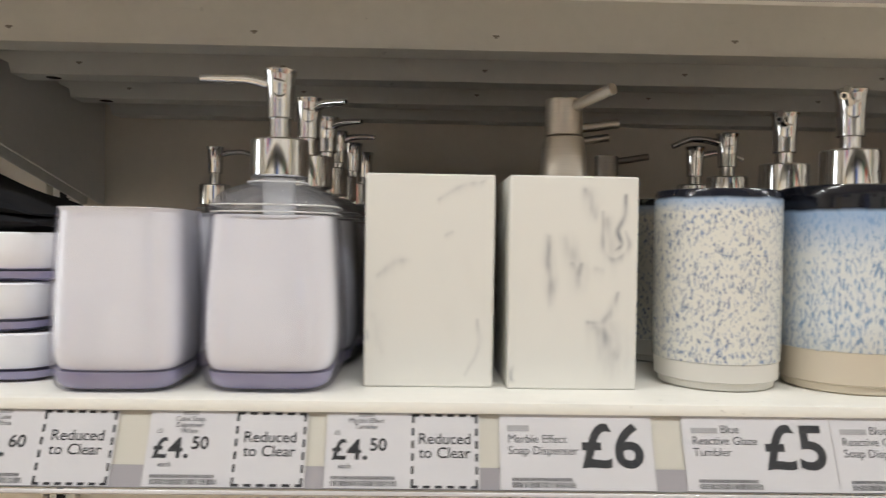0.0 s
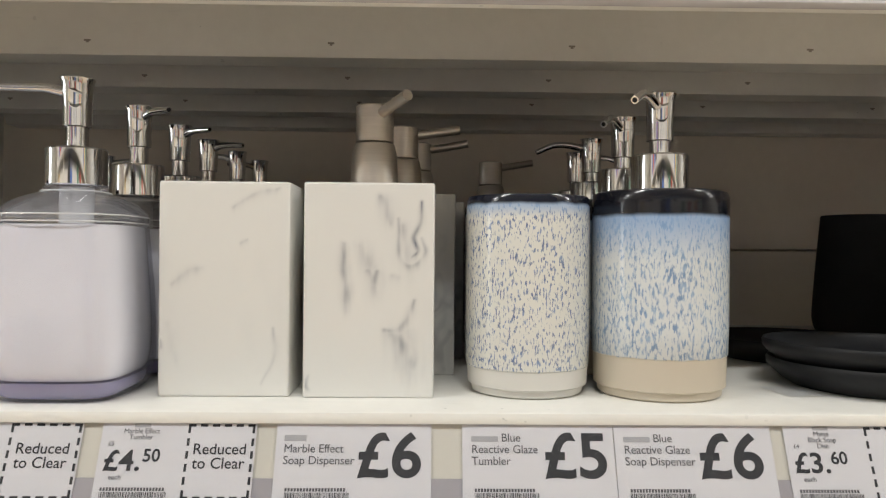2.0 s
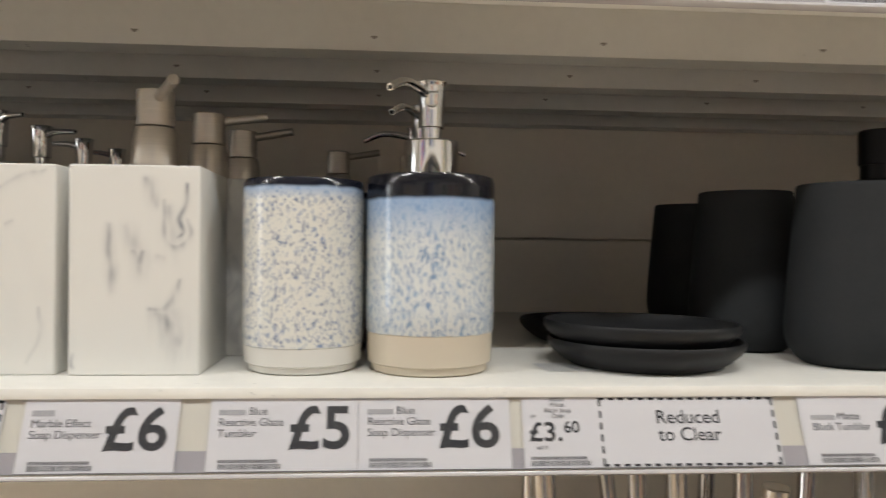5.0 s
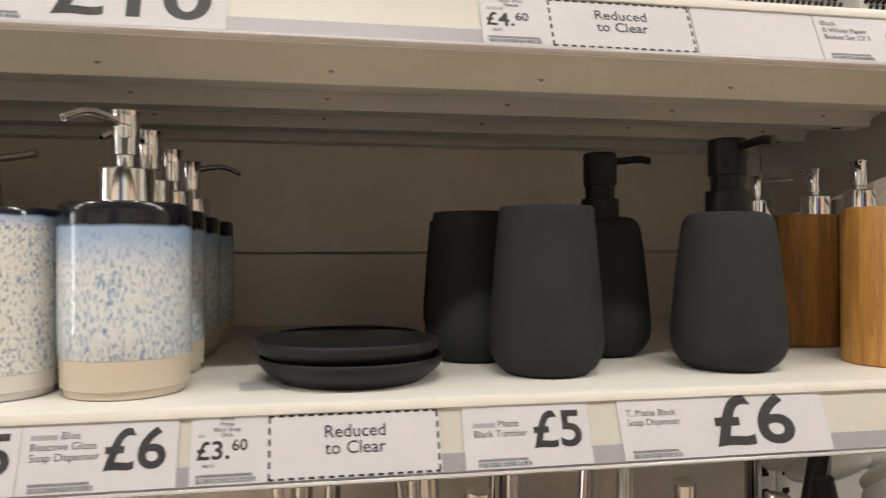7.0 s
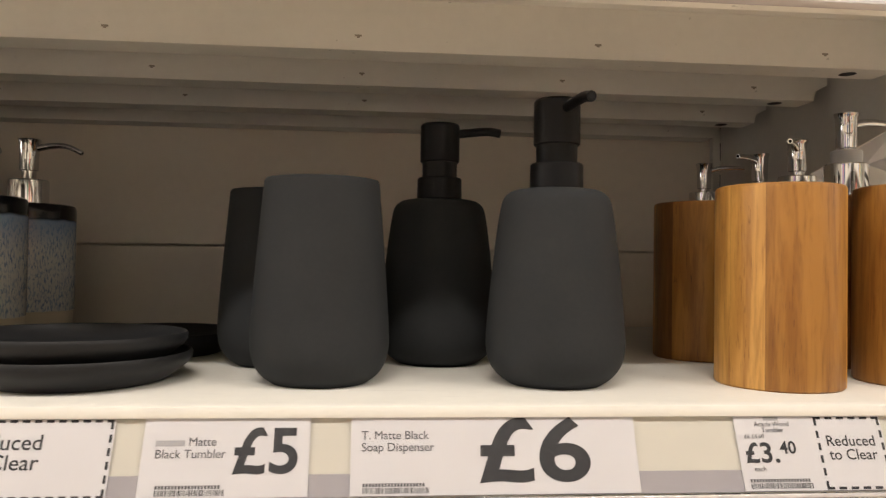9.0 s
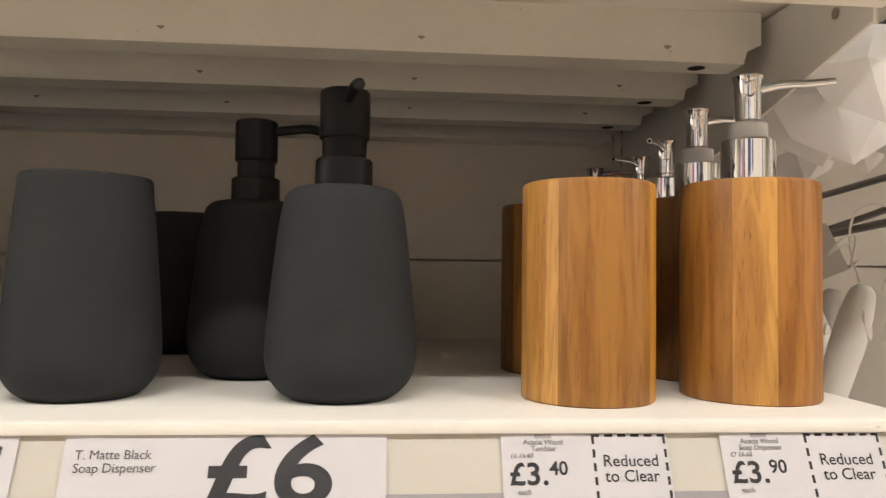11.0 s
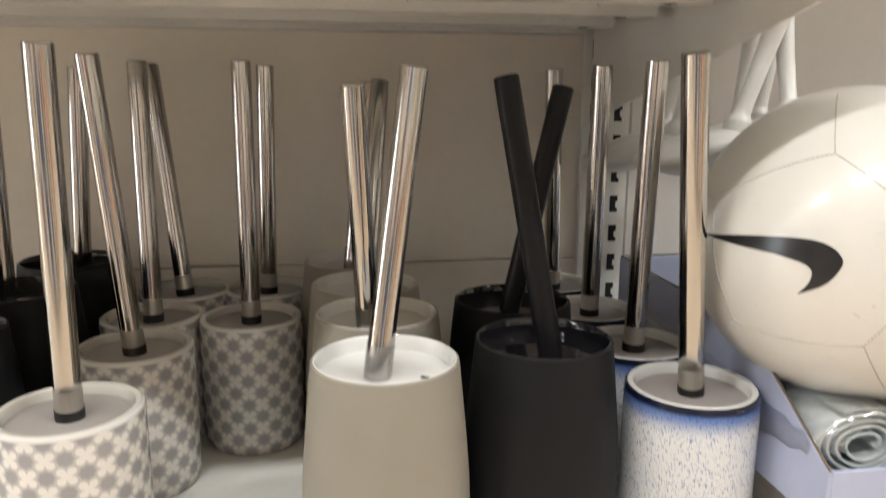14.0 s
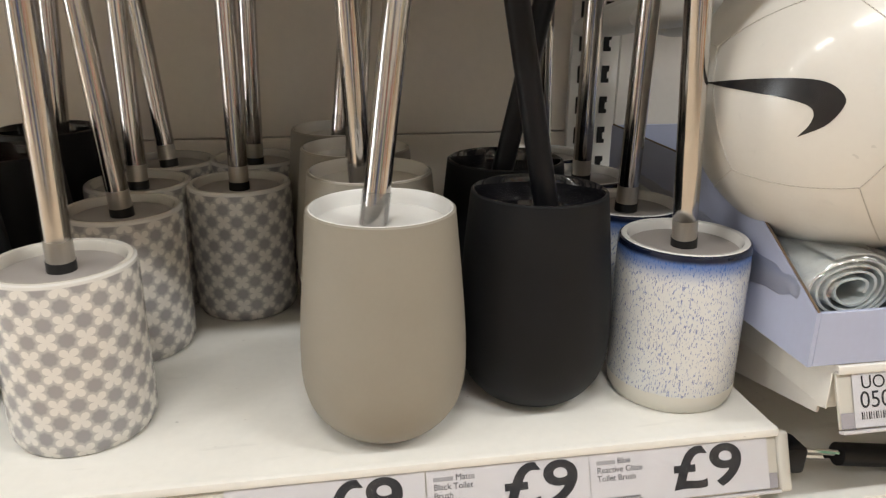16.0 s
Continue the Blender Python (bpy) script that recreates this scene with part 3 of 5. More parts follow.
        part("round_hole", hole, FAINT_SLOT, plate, at=pose(-0.0012, 0.045, -0.030, 0, 90, 0), smooth=0)
    # sloping ticket rail
    m = pose(x0, 0, -0.0055, RAIL_TILT)
    w = x1 - x0
    part("ticket_rail", box(0, w, -0.0395, 0.0, -0.0022, 0.0, 0.0006, 1), RAIL_CREAM, s, at=m)
    # grey band coloured for the reflection and shade low in the clear rail
    part("rail_lip", box(0.001, w - 0.001, -0.0392, -0.0285, 0.0003, 0.0007, 0.0002, 1), RAIL_GREY, s, at=m)
    cover = part("clear_cover", box(0, w, -0.0405, -0.0005, 0.0022, 0.0029, 0.0003, 1), RAIL_CLEAR, s, at=m)
    part("clear_edge", box(0, w, -0.0425, -0.0402, -0.0022, 0.0032, 0.0008, 2), plain_edge, s, at=m)
    part("clear_edge", box(0, w, -0.0012, 0.0012, -0.0005, 0.0032, 0.0006, 2), plain_edge, s, at=m)
    part("end_cap", box(w, w + 0.009, -0.0425, 0.001, -0.012, 0.0030, 0.0028, 3), RAIL_CREAM, s, "cream plastic end cap", at=m)
    return s


plain_edge = plain("rail_clear_edge", (0.55, 0.53, 0.54), 0.12, vary=0.05, scale=14, coat=0.5)
shelf(LEFT, RIGHT, Z1, 0.0, "white painted steel shelf with cream ticket rail, holding bathroom accessories")
shelf(LEFT, RIGHT, Z0, 0.0, "white painted steel shelf with ticket rail, holding toilet brushes")
shelf(LEFT, RIGHT, ZU, 0.014, "white painted steel shelf with ticket rail above the bathroom accessories")
# added shelves that shade the back panel past the left bracket
for z in (Z1, ZU):
    shelf(LEFT - 1.22, LEFT - 0.012, z, 0.014, "white steel shelf added to shade the adjoining bay")


# ---------------------------------------------------------------- tickets
def ticket(x0, x1, z, y=0.0, name_lines=(), price="", pence="", big=0.0, price_x=0.0, text_x=0.006, brand=True, kind_red=None, was="", code=True, text_size=0.0058, text_top=0.0105, brand_w=0.011, centred=False, label="", code_x=None, code_w=0.030, inline=False, price_y=-0.0275):
    """A printed shelf ticket behind the clear rail cover; kind_red gives the span of a dashed reduction panel."""
    t = thing("price_ticket", pose(x0, y, z - 0.0055, RAIL_TILT) @ pose(0, 0, 0.0009), label or "white printed price ticket in the shelf rail", "ticket", "price tickets")
    w = x1 - x0
    part("card", box(0, w, -0.0388, -0.0012, 0, 0.0003), CARD, t, smooth=0)
    top = 0.00045
    size = text_size
    line = size * (0.86 if centred else 0.98)
    row = 0
    cx = text_x
    if brand:
        bars = box(cx - (brand_w / 2 if centred else 0), cx + (brand_w / 2 if centred else brand_w), -text_top - size * 0.02, -text_top + size * 0.50, top - 0.0001, top)
        part("maker_bar", bars, MAKER_GREY, t, smooth=0)
        row = 1
    if inline:
        part("maker_bar", box(cx, cx + 0.0135, -text_top - size * 0.02, -text_top + size * 0.45, top - 0.0001, top), MAKER_GREY, t, smooth=0)
    for i, s in enumerate(name_lines):
        part("product_text", lettering(s, size, INK_GREY, 0.0, "CENTER" if centred else "LEFT", 0.97), INK_GREY, t, at=pose(cx + (0.015 if inline and i == 0 else 0), -text_top - line * (i + row), top))
    if was:
        part("old_price", lettering(was, 0.0030, INK_GREY), INK_GREY, t, at=pose(0.004, -0.0132, top))
        part("unit_text", lettering("each", 0.0035, INK_GREY), INK_GREY, t, at=pose(0.0065, -0.0294, top))
    if price:
        part("price_text", lettering(price, big, INK, 0.020, "LEFT", 1.03), INK, t, at=pose(price_x, -0.0250 if pence else (price_y if big < 0.045 else -0.0322), top) @ (Matrix.Diagonal((1.12, 0.85, 1, 1)) if big > 0.045 else Matrix.Diagonal((1.0, 0.95, 1, 1))))
    if pence:
        part("pence_text", lettering(pence, big * 0.60, INK, 0.018), INK, t, at=pose(price_x + big * 1.31, -0.0208, top))
    if code:
        bars = bmesh.new()
        rnd = random.Random(int(abs(x0) * 1000))
        cx0 = text_x if code_x is None else code_x
        x = cx0
        while x < cx0 + code_w:
            bw = rnd.choice((0.0002, 0.0003, 0.0005))
            box(x, x + bw, -0.0378, -0.0352, top - 0.0001, top, into=bars)
            x += bw + rnd.choice((0.0003, 0.0004, 0.0006))
        part("barcode", bars, INK, t, smooth=0)
        digits = bmesh.new()
        x = cx0
        while x < cx0 + code_w * 0.95:
            box(x, x + 0.0010, -0.0347, -0.0331, top - 0.0001, top, into=digits)
            x += 0.0015
        part("code_digits", digits, INK_GREY, t, smooth=0)
    if kind_red:
        a, b = kind_red
        dash = bmesh.new()
        th = 0.0013
        n = max(5, round((b - a) / 0.0055))
        step = (b - a) / (n - 0.4)
        for i in range(n):
            for yy in (-0.0025, -0.0372):
                box(a + i * step, min(b, a + i * step + step * 0.62), yy - th, yy, top - 0.0001, top, into=dash)
        for i in range(6):
            yy = -0.0033 - i * 0.0062
            for xx in (a, b - th):
                box(xx, xx + th, yy - 0.0037, yy, top - 0.0001, top, into=dash)
        part("dashed_border", dash, INK, t, smooth=0)
        mid = (a + b) / 2
        rs = 0.0076 if b - a < 0.06 else 0.0102
        part("reduction_text", lettering("Reduced", rs, INK, 0.006, "CENTER"), INK, t, at=pose(mid, -0.0199 + rs * 0.35, top))
        part("reduction_text", lettering("to Clear", rs, INK, 0.006, "CENTER"), INK, t, at=pose(mid, -0.0199 - rs * 0.55, top))
    return t


def reduced_ticket(x0, split, x1, lines, price, pence, was, z=Z1, y=0.0, label="white reduced-to-clear price ticket with dashed border"):
    half = split - x0
    ticket(x0, x1, z, y, lines, price, pence, 0.0145, 0.0028, half / 2 - 0.001, True, (half + 0.0012, x1 - x0 - 0.0008), was, True, 0.0035, 0.0042, 0.008, True, label, 0.0035, half * 0.78)


reduced_ticket(-0.1925, -0.1565, -0.1184, ("Cube", "White"), "£3.", "60", "£4")
reduced_ticket(-0.1025, -0.0605, -0.0235, ("Cube Soap", "Dispenser", "White"), "£4.", "50", "£5")
reduced_ticket(-0.0140, 0.0275, 0.0628, ("Marble Effect", "Tumbler"), "£4.", "50", "£5")
ticket(0.0730, 0.1505, Z1, 0, ("Marble Effect", "Soap Dispenser"), "£6", "", 0.0315, 0.0400, 0.0040, code_x=0.006, code_w=0.0315)
ticket(0.1660, 0.2423, Z1, 0, ("Blue", "Reactive Glaze", "Tumbler"), "£5", "", 0.0320, 0.0400, 0.0045, brand=False, code_x=0.006, code_w=0.0315, inline=True)
ticket(0.2427, 0.3225, Z1, 0, ("Blue", "Reactive Glaze", "Soap Dispenser"), "£6", "", 0.0320, 0.0410, 0.0045, brand=False, code_x=0.006, code_w=0.0315, inline=True)
reduced_ticket(0.3293, 0.3697, 0.4690, ("Matte", "Black Soap", "Dish"), "£3.", "60", "£4")
ticket(0.4827, 0.5609, Z1, 0, ("Matte", "Black Tumbler"), "£5", "", 0.0312, 0.0415, 0.0060, brand=False, text_top=0.0150, code_x=0.008, code_w=0.0315, inline=True)
ticket(0.5806, 0.7222, Z1, 0, ("T. Matte Black", "Soap Dispenser"), "£6", "", 0.0495, 0.0605, 0.0050, brand=False, price_y=-0.0345, text_top=0.0125, code_x=0.006, code_w=0.0315)
reduced_ticket(0.7750, 0.8165, 0.8540, ("Acacia Wood", "Tumbler"), "£3.", "40", "£6 £4.60")
reduced_ticket(0.8799, 0.9205, 0.9603, ("Acacia Wood", "Soap Dispenser"), "£3.", "90", "£7 £6.60")
YU = 0.014
ticket(0.2035, 0.3480, ZU, YU, (), "£10", "", 0.0495, 0.0500, 0.0050, brand=False, code_x=0.006, code_w=0.0315, price_y=-0.0345)
ticket(0.0, 0.0438, ZU, YU, (), "", "", 0.03, 0.02, 0.0050, brand=False, code_x=0.006, code_w=0.0315)
ticket(0.6386, 0.7276, ZU, YU, brand=False, code=False, label="blank white card in the upper shelf rail")
reduced_ticket(0.4973, 0.5400, 0.6378, ("Black Wire", "Basket"), "£4.", "60", "£6 £5.30", ZU, YU)
ticket(0.7283, 0.87, ZU, YU, ("Black", "& White Paper", "Basket Set Of 3"), "£10", "", 0.0495, 0.050, 0.0045, brand=False, code_x=0.006, code_w=0.0315)
ticket(0.600, 0.7290, Z0, 0, (), "£9", "", 0.0470, 0.060, 0.0050, price_y=-0.0338, brand=False, code_x=0.006, code_w=0.0315)
ticket(0.7300, 0.8430, Z0, 0, ("Matte", "Black Toilet", "Brush"), "£9", "", 0.0470, 0.0505, 0.0045, brand=False, code_x=0.006, code_w=0.0315, inline=True, price_y=-0.0338)
ticket(0.8434, 0.9770, Z0, 0, ("Blue", "Reactive Glaze", "Toilet Brush"), "£9", "", 0.0470, 0.0590, 0.0050, brand=False, price_y=-0.0338, code_x=0.006, code_w=0.0315, inline=True)


# ---------------------------------------------------------------- pumps and pots
def chrome_pump(parent, z, spout=0.0, length=0.047, ring=False, droop=0.006, sink=0.0, tall=0.0218):
    """Chrome pump: wide collar, thin stem, flared head and a curved spout that points at the angle given."""
    part("collar", lathe([(0, 0), (0.0165, 0), (0.0171, 0.0008), (0.0171, tall - 0.0013), (0.0163, tall - 0.0002), (0.0065, tall), (0, tall)], 40), CHROME, parent, "chrome collar", pose(0, 0, z), smooth=24)
    if ring:
        part("clear_ring", lathe([(0, 0), (0.0122, 0), (0.0122, 0.0095), (0.0112, 0.0105), (0, 0.0105)], 32), FROST, parent, "frosted clear ring", pose(0, 0, z + tall), smooth=24)
    part("stem", lathe([(0, 0), (0.0062, 0), (0.0062, 0.016), (0, 0.016)], 28), CHROME, parent, "", pose(0, 0, z + tall - 0.0003), smooth=24)
    h = z + tall + 0.0117 - sink
    head = part("pump_head", lathe([(0, 0), (0.0074, 0), (0.0080, 0.0006), (0.0081, 0.010), (0.0086, 0.024), (0.0098, 0.0275), (0.0096, 0.0281), (0.0040, 0.0276), (0, 0.0274)], 32), CHROME, parent, "chrome pump head", pose(0, 0, h, 0, 0, spout), smooth=24)
    line = bend([(0.004, 0, 0.0195), (length * 0.38, 0, 0.0225), (length * 0.68, 0, 0.0228), (length, 0, 0.0228 - droop)])
    n = len(line)
    part("spout", tube(line, 0.0024, 12, radii=[0.0032 - 0.0010 * i / (n - 1) for i in range(n)]), CHROME, head)
    end = line[-1]
    d = (line[-1] - line[-2]).normalized()
    part("spout_hole", tube([end - d * 0.0005, end + d * 0.00025], 0.0014, 10), DARK_HOLE, head)
    return head


def nickel_pump(parent, z, spout=0.0):
    part("collar", lathe([(0, 0), (0.0142, 0), (0.0138, 0.010), (0.0132, 0.020), (0.0118, 0.0255), (0, 0.0257)], 40), NICKEL, parent, "brushed nickel collar", pose(0, 0, z), smooth=24)
    head = part("pump_head", lathe([(0, 0), (0.0105, 0), (0.0113, 0.0006), (0.0112, 0.0212), (0.0105, 0.0220), (0, 0.0222)], 36), NICKEL, parent, "brushed nickel pump head", pose(0, 0, z + 0.0262, 0, 0, spout), smooth=24)
    part("spout", tube([(0.006, 0, 0.0165), (0.018, 0, 0.0183), (0.0405, 0, 0.0220)], 0.0032, 16), NICKEL, head)
    return head


def black_pump(parent, z, spout=0.0):
    part("collar", lathe([(0, 0), (0.0163, 0), (0.0168, 0.0006), (0.0166, 0.015), (0.0158, 0.0160), (0, 0.0162)], 40), BLACK_SATIN, parent, "satin black collar", pose(0, 0, z), smooth=24)
    part("neck_ring", lathe([(0, 0), (0.0129, 0), (0.0131, 0.012), (0, 0.012)], 36), BLACK_SATIN, parent, "", pose(0, 0, z + 0.0160), smooth=24)
    head = part("pump_head", lathe([(0, 0), (0.0140, 0), (0.0147, 0.0008), (0.0147, 0.0270), (0.0138, 0.0285), (0.0060, 0.0293), (0, 0.0294)], 40), BLACK_SATIN, parent, "satin black pump head", pose(0, 0, z + 0.0275, 0, 0, spout), smooth=24)
    line = bend([(0.008, 0, 0.0210), (0.022, 0, 0.0225), (0.036, 0, 0.0235), (0.0455, 0, 0.0220)])
    part("spout", tube(line, 0.0032, 14), BLACK_SATIN, head)
    d = (line[-1] - line[-2]).normalized()
    part("spout_hole", tube([line[-1] - d * 0.0005, line[-1] + d * 0.0002], 0.0017, 10), DARK_HOLE, head)
    return head


SLEEVE = clear_plastic("clear_sleeve", (0.95, 0.95, 0.95), 0.08, 0.05, 0.10, (0.75, 0.75, 0.74), 0.5)
FROST = plain("frosted_plastic", (0.62, 0.63, 0.64), 0.35, vary=0.04, scale=40)


def eased(profile, steps=4):
    """A profile rounded through its points."""
    return [(max(0.0, p.x), p.z) for p in bend([(r, 0, z) for r, z in profile], steps)]


def cube_tumbler(m, label="rounded-square white tumbler with clear lilac acrylic skin"):
    t = thing("tumbler", m @ Matrix.Diagonal((0.865, 0.865, 1.0, 1)), label, "tumbler", "white acrylic set")
    side = [(0.0335, 0.0112), (0.0356, 0.0122), (0.0374, 0.0160), (0.0382, 0.022), (0.0384, 0.032), (0.0379, 0.052), (0.0368, 0.075), (0.0359, 0.0935)]
    part("skin", lathe([(0, 0)] + eased([(0.0300, 0.0), (0.0340, 0.0008), (0.0375, 0.0032), (0.0396, 0.0080), (0.0404, 0.0150), (0.0407, 0.0260), (0.0402, 0.052), (0.0390, 0.075), (0.0379, 0.0935)]) + [(0.0374, 0.0955)], 72, 4.5), LILAC_SKIN, t, "clear lilac acrylic skin")
    inner = [(0.0374, 0.0956), (0.0366, 0.0959), (0.0350, 0.0952), (0.0345, 0.088), (0.0362, 0.04), (0.034, 0.014), (0, 0.012)]
    part("cup", lathe([(0, 0.0112)] + eased(side) + inner, 72, 4.5), WHITE_PLASTIC, t, "glossy white cup")
    part("base", lathe([(0, 0.0012)] + eased([(0.0285, 0.0012), (0.0325, 0.0018), (0.0355, 0.0040), (0.0368, 0.0076), (0.0372, 0.0108)]) + [(0, 0.0109)], 72, 4.5), LILAC_BASE, t, "lilac base with the shading through clear acrylic in its colour")
    return t


def cube_dispenser(m, spout=180.0, droop=0.006, length=0.047, label="rounded-square white soap dispenser with chrome pump and clear shoulders"):
    t = thing("soap_dispenser", m @ Matrix.Diagonal((0.945, 0.945, 0.98, 1)), label, "soap dispenser", "white acrylic set")
    side = [(0.0315, 0.0112), (0.0338, 0.0122), (0.0358, 0.0160), (0.0368, 0.022), (0.0372, 0.032), (0.0366, 0.052), (0.0348, 0.078), (0.0338, 0.0935)]
    part("skin", lathe([(0, 0)] + eased([(0.0275, 0.0), (0.0318, 0.0008), (0.0355, 0.0032), (0.0380, 0.0080), (0.0391, 0.0150), (0.0396, 0.0260), (0.0389, 0.052), (0.0369, 0.078), (0.0356, 0.0935)]) + [(0.0352, 0.0958)], 72, 4.5), LILAC_SKIN, t, "clear lilac acrylic skin")
    part("body", lathe([(0, 0.0112)] + eased(side) + [(0.0334, 0.0950), (0.032, 0.0954), (0, 0.0954)], 72, 4.5), WHITE_PLASTIC, t, "glossy white body")
    part("base", lathe([(0, 0.0012)] + eased([(0.0262, 0.0012), (0.0300, 0.0018), (0.0332, 0.0040), (0.0347, 0.0076), (0.0352, 0.0108)]) + [(0, 0.0109)], 72, 4.5), LILAC_BASE, t, "lilac base with the shading through clear acrylic in its colour")
    part("shoulder", lathe(eased([(0.0350, 0.0958), (0.0362, 0.0978), (0.0366, 0.1000), (0.0352, 0.1035), (0.0310, 0.1075), (0.0245, 0.1108), (0.0185, 0.1130), (0.0163, 0.1145), (0.0158, 0.1172)], 3), 72, 3.4), CLEAR, t, "clear plastic shoulder")
    part("shoulder_inside", lathe(eased([(0.0330, 0.0960), (0.0338, 0.0995), (0.0290, 0.1050), (0.0215, 0.1095), (0.0145, 0.1120), (0.0135, 0.1165)], 3), 72, 3.4), CLEAR, t)
    # pale rings stand in for the highlight lines on the clear shoulder
    for rr, zz in ((0.0364, 0.0966), (0.0366, 0.1004), (0.0172, 0.1140)):
        part("edge_line", lathe([(rr - 0.0006, zz), (rr + 0.0002, zz - 0.0004), (rr + 0.0004, zz), (rr + 0.0002, zz + 0.0004), (rr - 0.0006, zz)], 72, 3.4), FROST, t, "pale ring standing for a highlight on the clear shoulder")
    part("inner_neck", lathe([(0, 0.0957), (0.0095, 0.0957), (0.0095, 0.1168), (0, 0.1168)], 28), FROST, t, "frosted neck tube")
    chrome_pump(t, 0.1172, spout, length, droop=droop)
    return t


def square_shell(w, h, wall=0.0045, lid=False):
    bm = box(-w / 2, w / 2, -w / 2, w / 2, 0, h, 0.0012, 2)
    if not lid:
        top = max(bm.faces, key=lambda f: f.calc_center_median().z)
        r = bmesh.ops.inset_region(bm, faces=[top], thickness=wall)
        e = bmesh.ops.extrude_discrete_faces(bm, faces=[top])
        bmesh.ops.translate(bm, verts=e["faces"][0].verts, vec=(0, 0, -h + 0.008))
    return bm


def poured_front(bm, w, h, strokes):
    """Gives the front face a fine grid and stores on it how strongly each place is smeared."""
    front = min(bm.faces, key=lambda f: f.calc_center_median().y - (1 if f.calc_area() > 0.004 else 0))
    xs, zs = [v.co.x for v in front.verts], [v.co.z for v in front.verts]
    x0, x1, z0, z1 = min(xs), max(xs), min(zs), max(zs)
    bmesh.ops.delete(bm, geom=[front], context="FACES_ONLY")
    layer = bm.verts.layers.float.new("smear")
    nx, nz = 104, 172
    X, Z = np.meshgrid(np.linspace(x0, x1, nx), np.linspace(z0, z1, nz))
    px, pz = X.ravel() * 1000, Z.ravel() * 1000
    wx = np.array([noise.noise((x * 0.09, z * 0.06, 3.0)) for x, z in zip(px, pz)]) * 1.3
    wz = np.array([noise.noise((x * 0.09, z * 0.06, 9.0)) for x, z in zip(px, pz)]) * 1.6
    qx, qz = px + wx, pz + wz
    total = np.zeros_like(px)
    for width, strength, points in strokes:
        line = bend([(x, 0, z) for x, z in points], 6)
        near = np.full_like(px, 1e9)
        for k, (a, b) in enumerate(zip(line, line[1:])):
            f = (k + 0.5) / (len(line) - 1)
            swell = 0.35 + 0.75 * math.sin(math.pi * min(1.0, 0.12 + 0.8 * f))
            dx, dz = b.x - a.x, b.z - a.z
            u = np.clip(((qx - a.x) * dx + (qz - a.z) * dz) / (dx * dx + dz * dz), 0, 1)
            ax, az = qx - a.x - u * dx, qz - a.z - u * dz
            near = np.minimum(near, np.hypot(ax, az * np.where(az < 0, 0.6, 1.3)) / (width * swell))
        total = np.maximum(total, strength * (0.42 * np.exp(-(near ** 2) * 3.0) + 0.42 * np.exp(-(near ** 2) * 0.6)))
    broken = np.array([noise.noise((x * 0.30, z * 0.10, 5.0)) for x, z in zip(px, pz)])
    total *= np.clip(0.85 + 0.8 * broken, 0.3, 1.3)
    verts = []
    for x, z, k in zip(X.ravel(), Z.ravel(), total):
        v = bm.verts.new((x, -w / 2, z))
        v[layer] = float(k)
        verts.append(v)
    for j in range(nz - 1):
        for i in range(nx - 1):
            o = j * nx + i
            bm.faces.new((verts[o], verts[o + 1], verts[o + nx + 1], verts[o + nx]))
    return bm


def marble_tumbler(m):
    t = thing("tumbler", m, "square white marble-effect tumbler with faint grey veins", "tumbler", "marble effect set")
    part("body", poured_front(square_shell(0.0715, 0.118), 0.0715, 0.118, WISPS), RESIN, t, smooth=30)
    part("inside_floor", box(-0.030, 0.030, -0.030, 0.030, 0.0082, 0.0088), RESIN, t, smooth=0)
    return t


def marble_dispenser(m, spout=25.0, strokes=None):
    t = thing("soap_dispenser", m, "square marble-effect soap dispenser with brushed nickel pump", "soap dispenser", "marble effect set")
    shell = square_shell(0.0715, 0.118, lid=True)
    part("body", poured_front(shell, 0.0715, 0.118, strokes) if strokes else shell, RESIN if strokes else MARBLE, t, smooth=30)
    nickel_pump(t, 0.1182, spout)
    return t


def glaze_tumbler(m):
    t = thing("tumbler", m @ Matrix.Diagonal((0.955, 0.955, 0.996, 1)), "round cream tumbler with blue speckled reactive glaze and dark rim", "tumbler", "blue reactive glaze set")
    body = [(0, 0), (0.0315, 0), (0.0335, 0.0012), (0.0340, 0.0045), (0.0362, 0.0056), (0.0366, 0.0152), (0.0372, 0.0160), (0.0376, 0.030), (0.0377, 0.100), (0.0374, 0.1105), (0.0364, 0.1128), (0.0350, 0.1125), (0.0342, 0.1105), (0.0340, 0.02), (0.030, 0.012), (0, 0.011)]
    part("foot", lathe(body[:6] + [(0.0366, 0.0155)], 64), GLAZE_TUMBLER, t, "bare cream clay foot")
    part("body", lathe([(0.0366, 0.0154)] + body[6:9], 64), GLAZE_TUMBLER, t)
    part("rim", lathe(body[8:13], 64), GLAZE_TUMBLER, t, "dark blue-black glazed rim")
    part("inside", lathe(body[12:], 64), WHITE_GLAZE, t, "pale glazed inside")
    return t


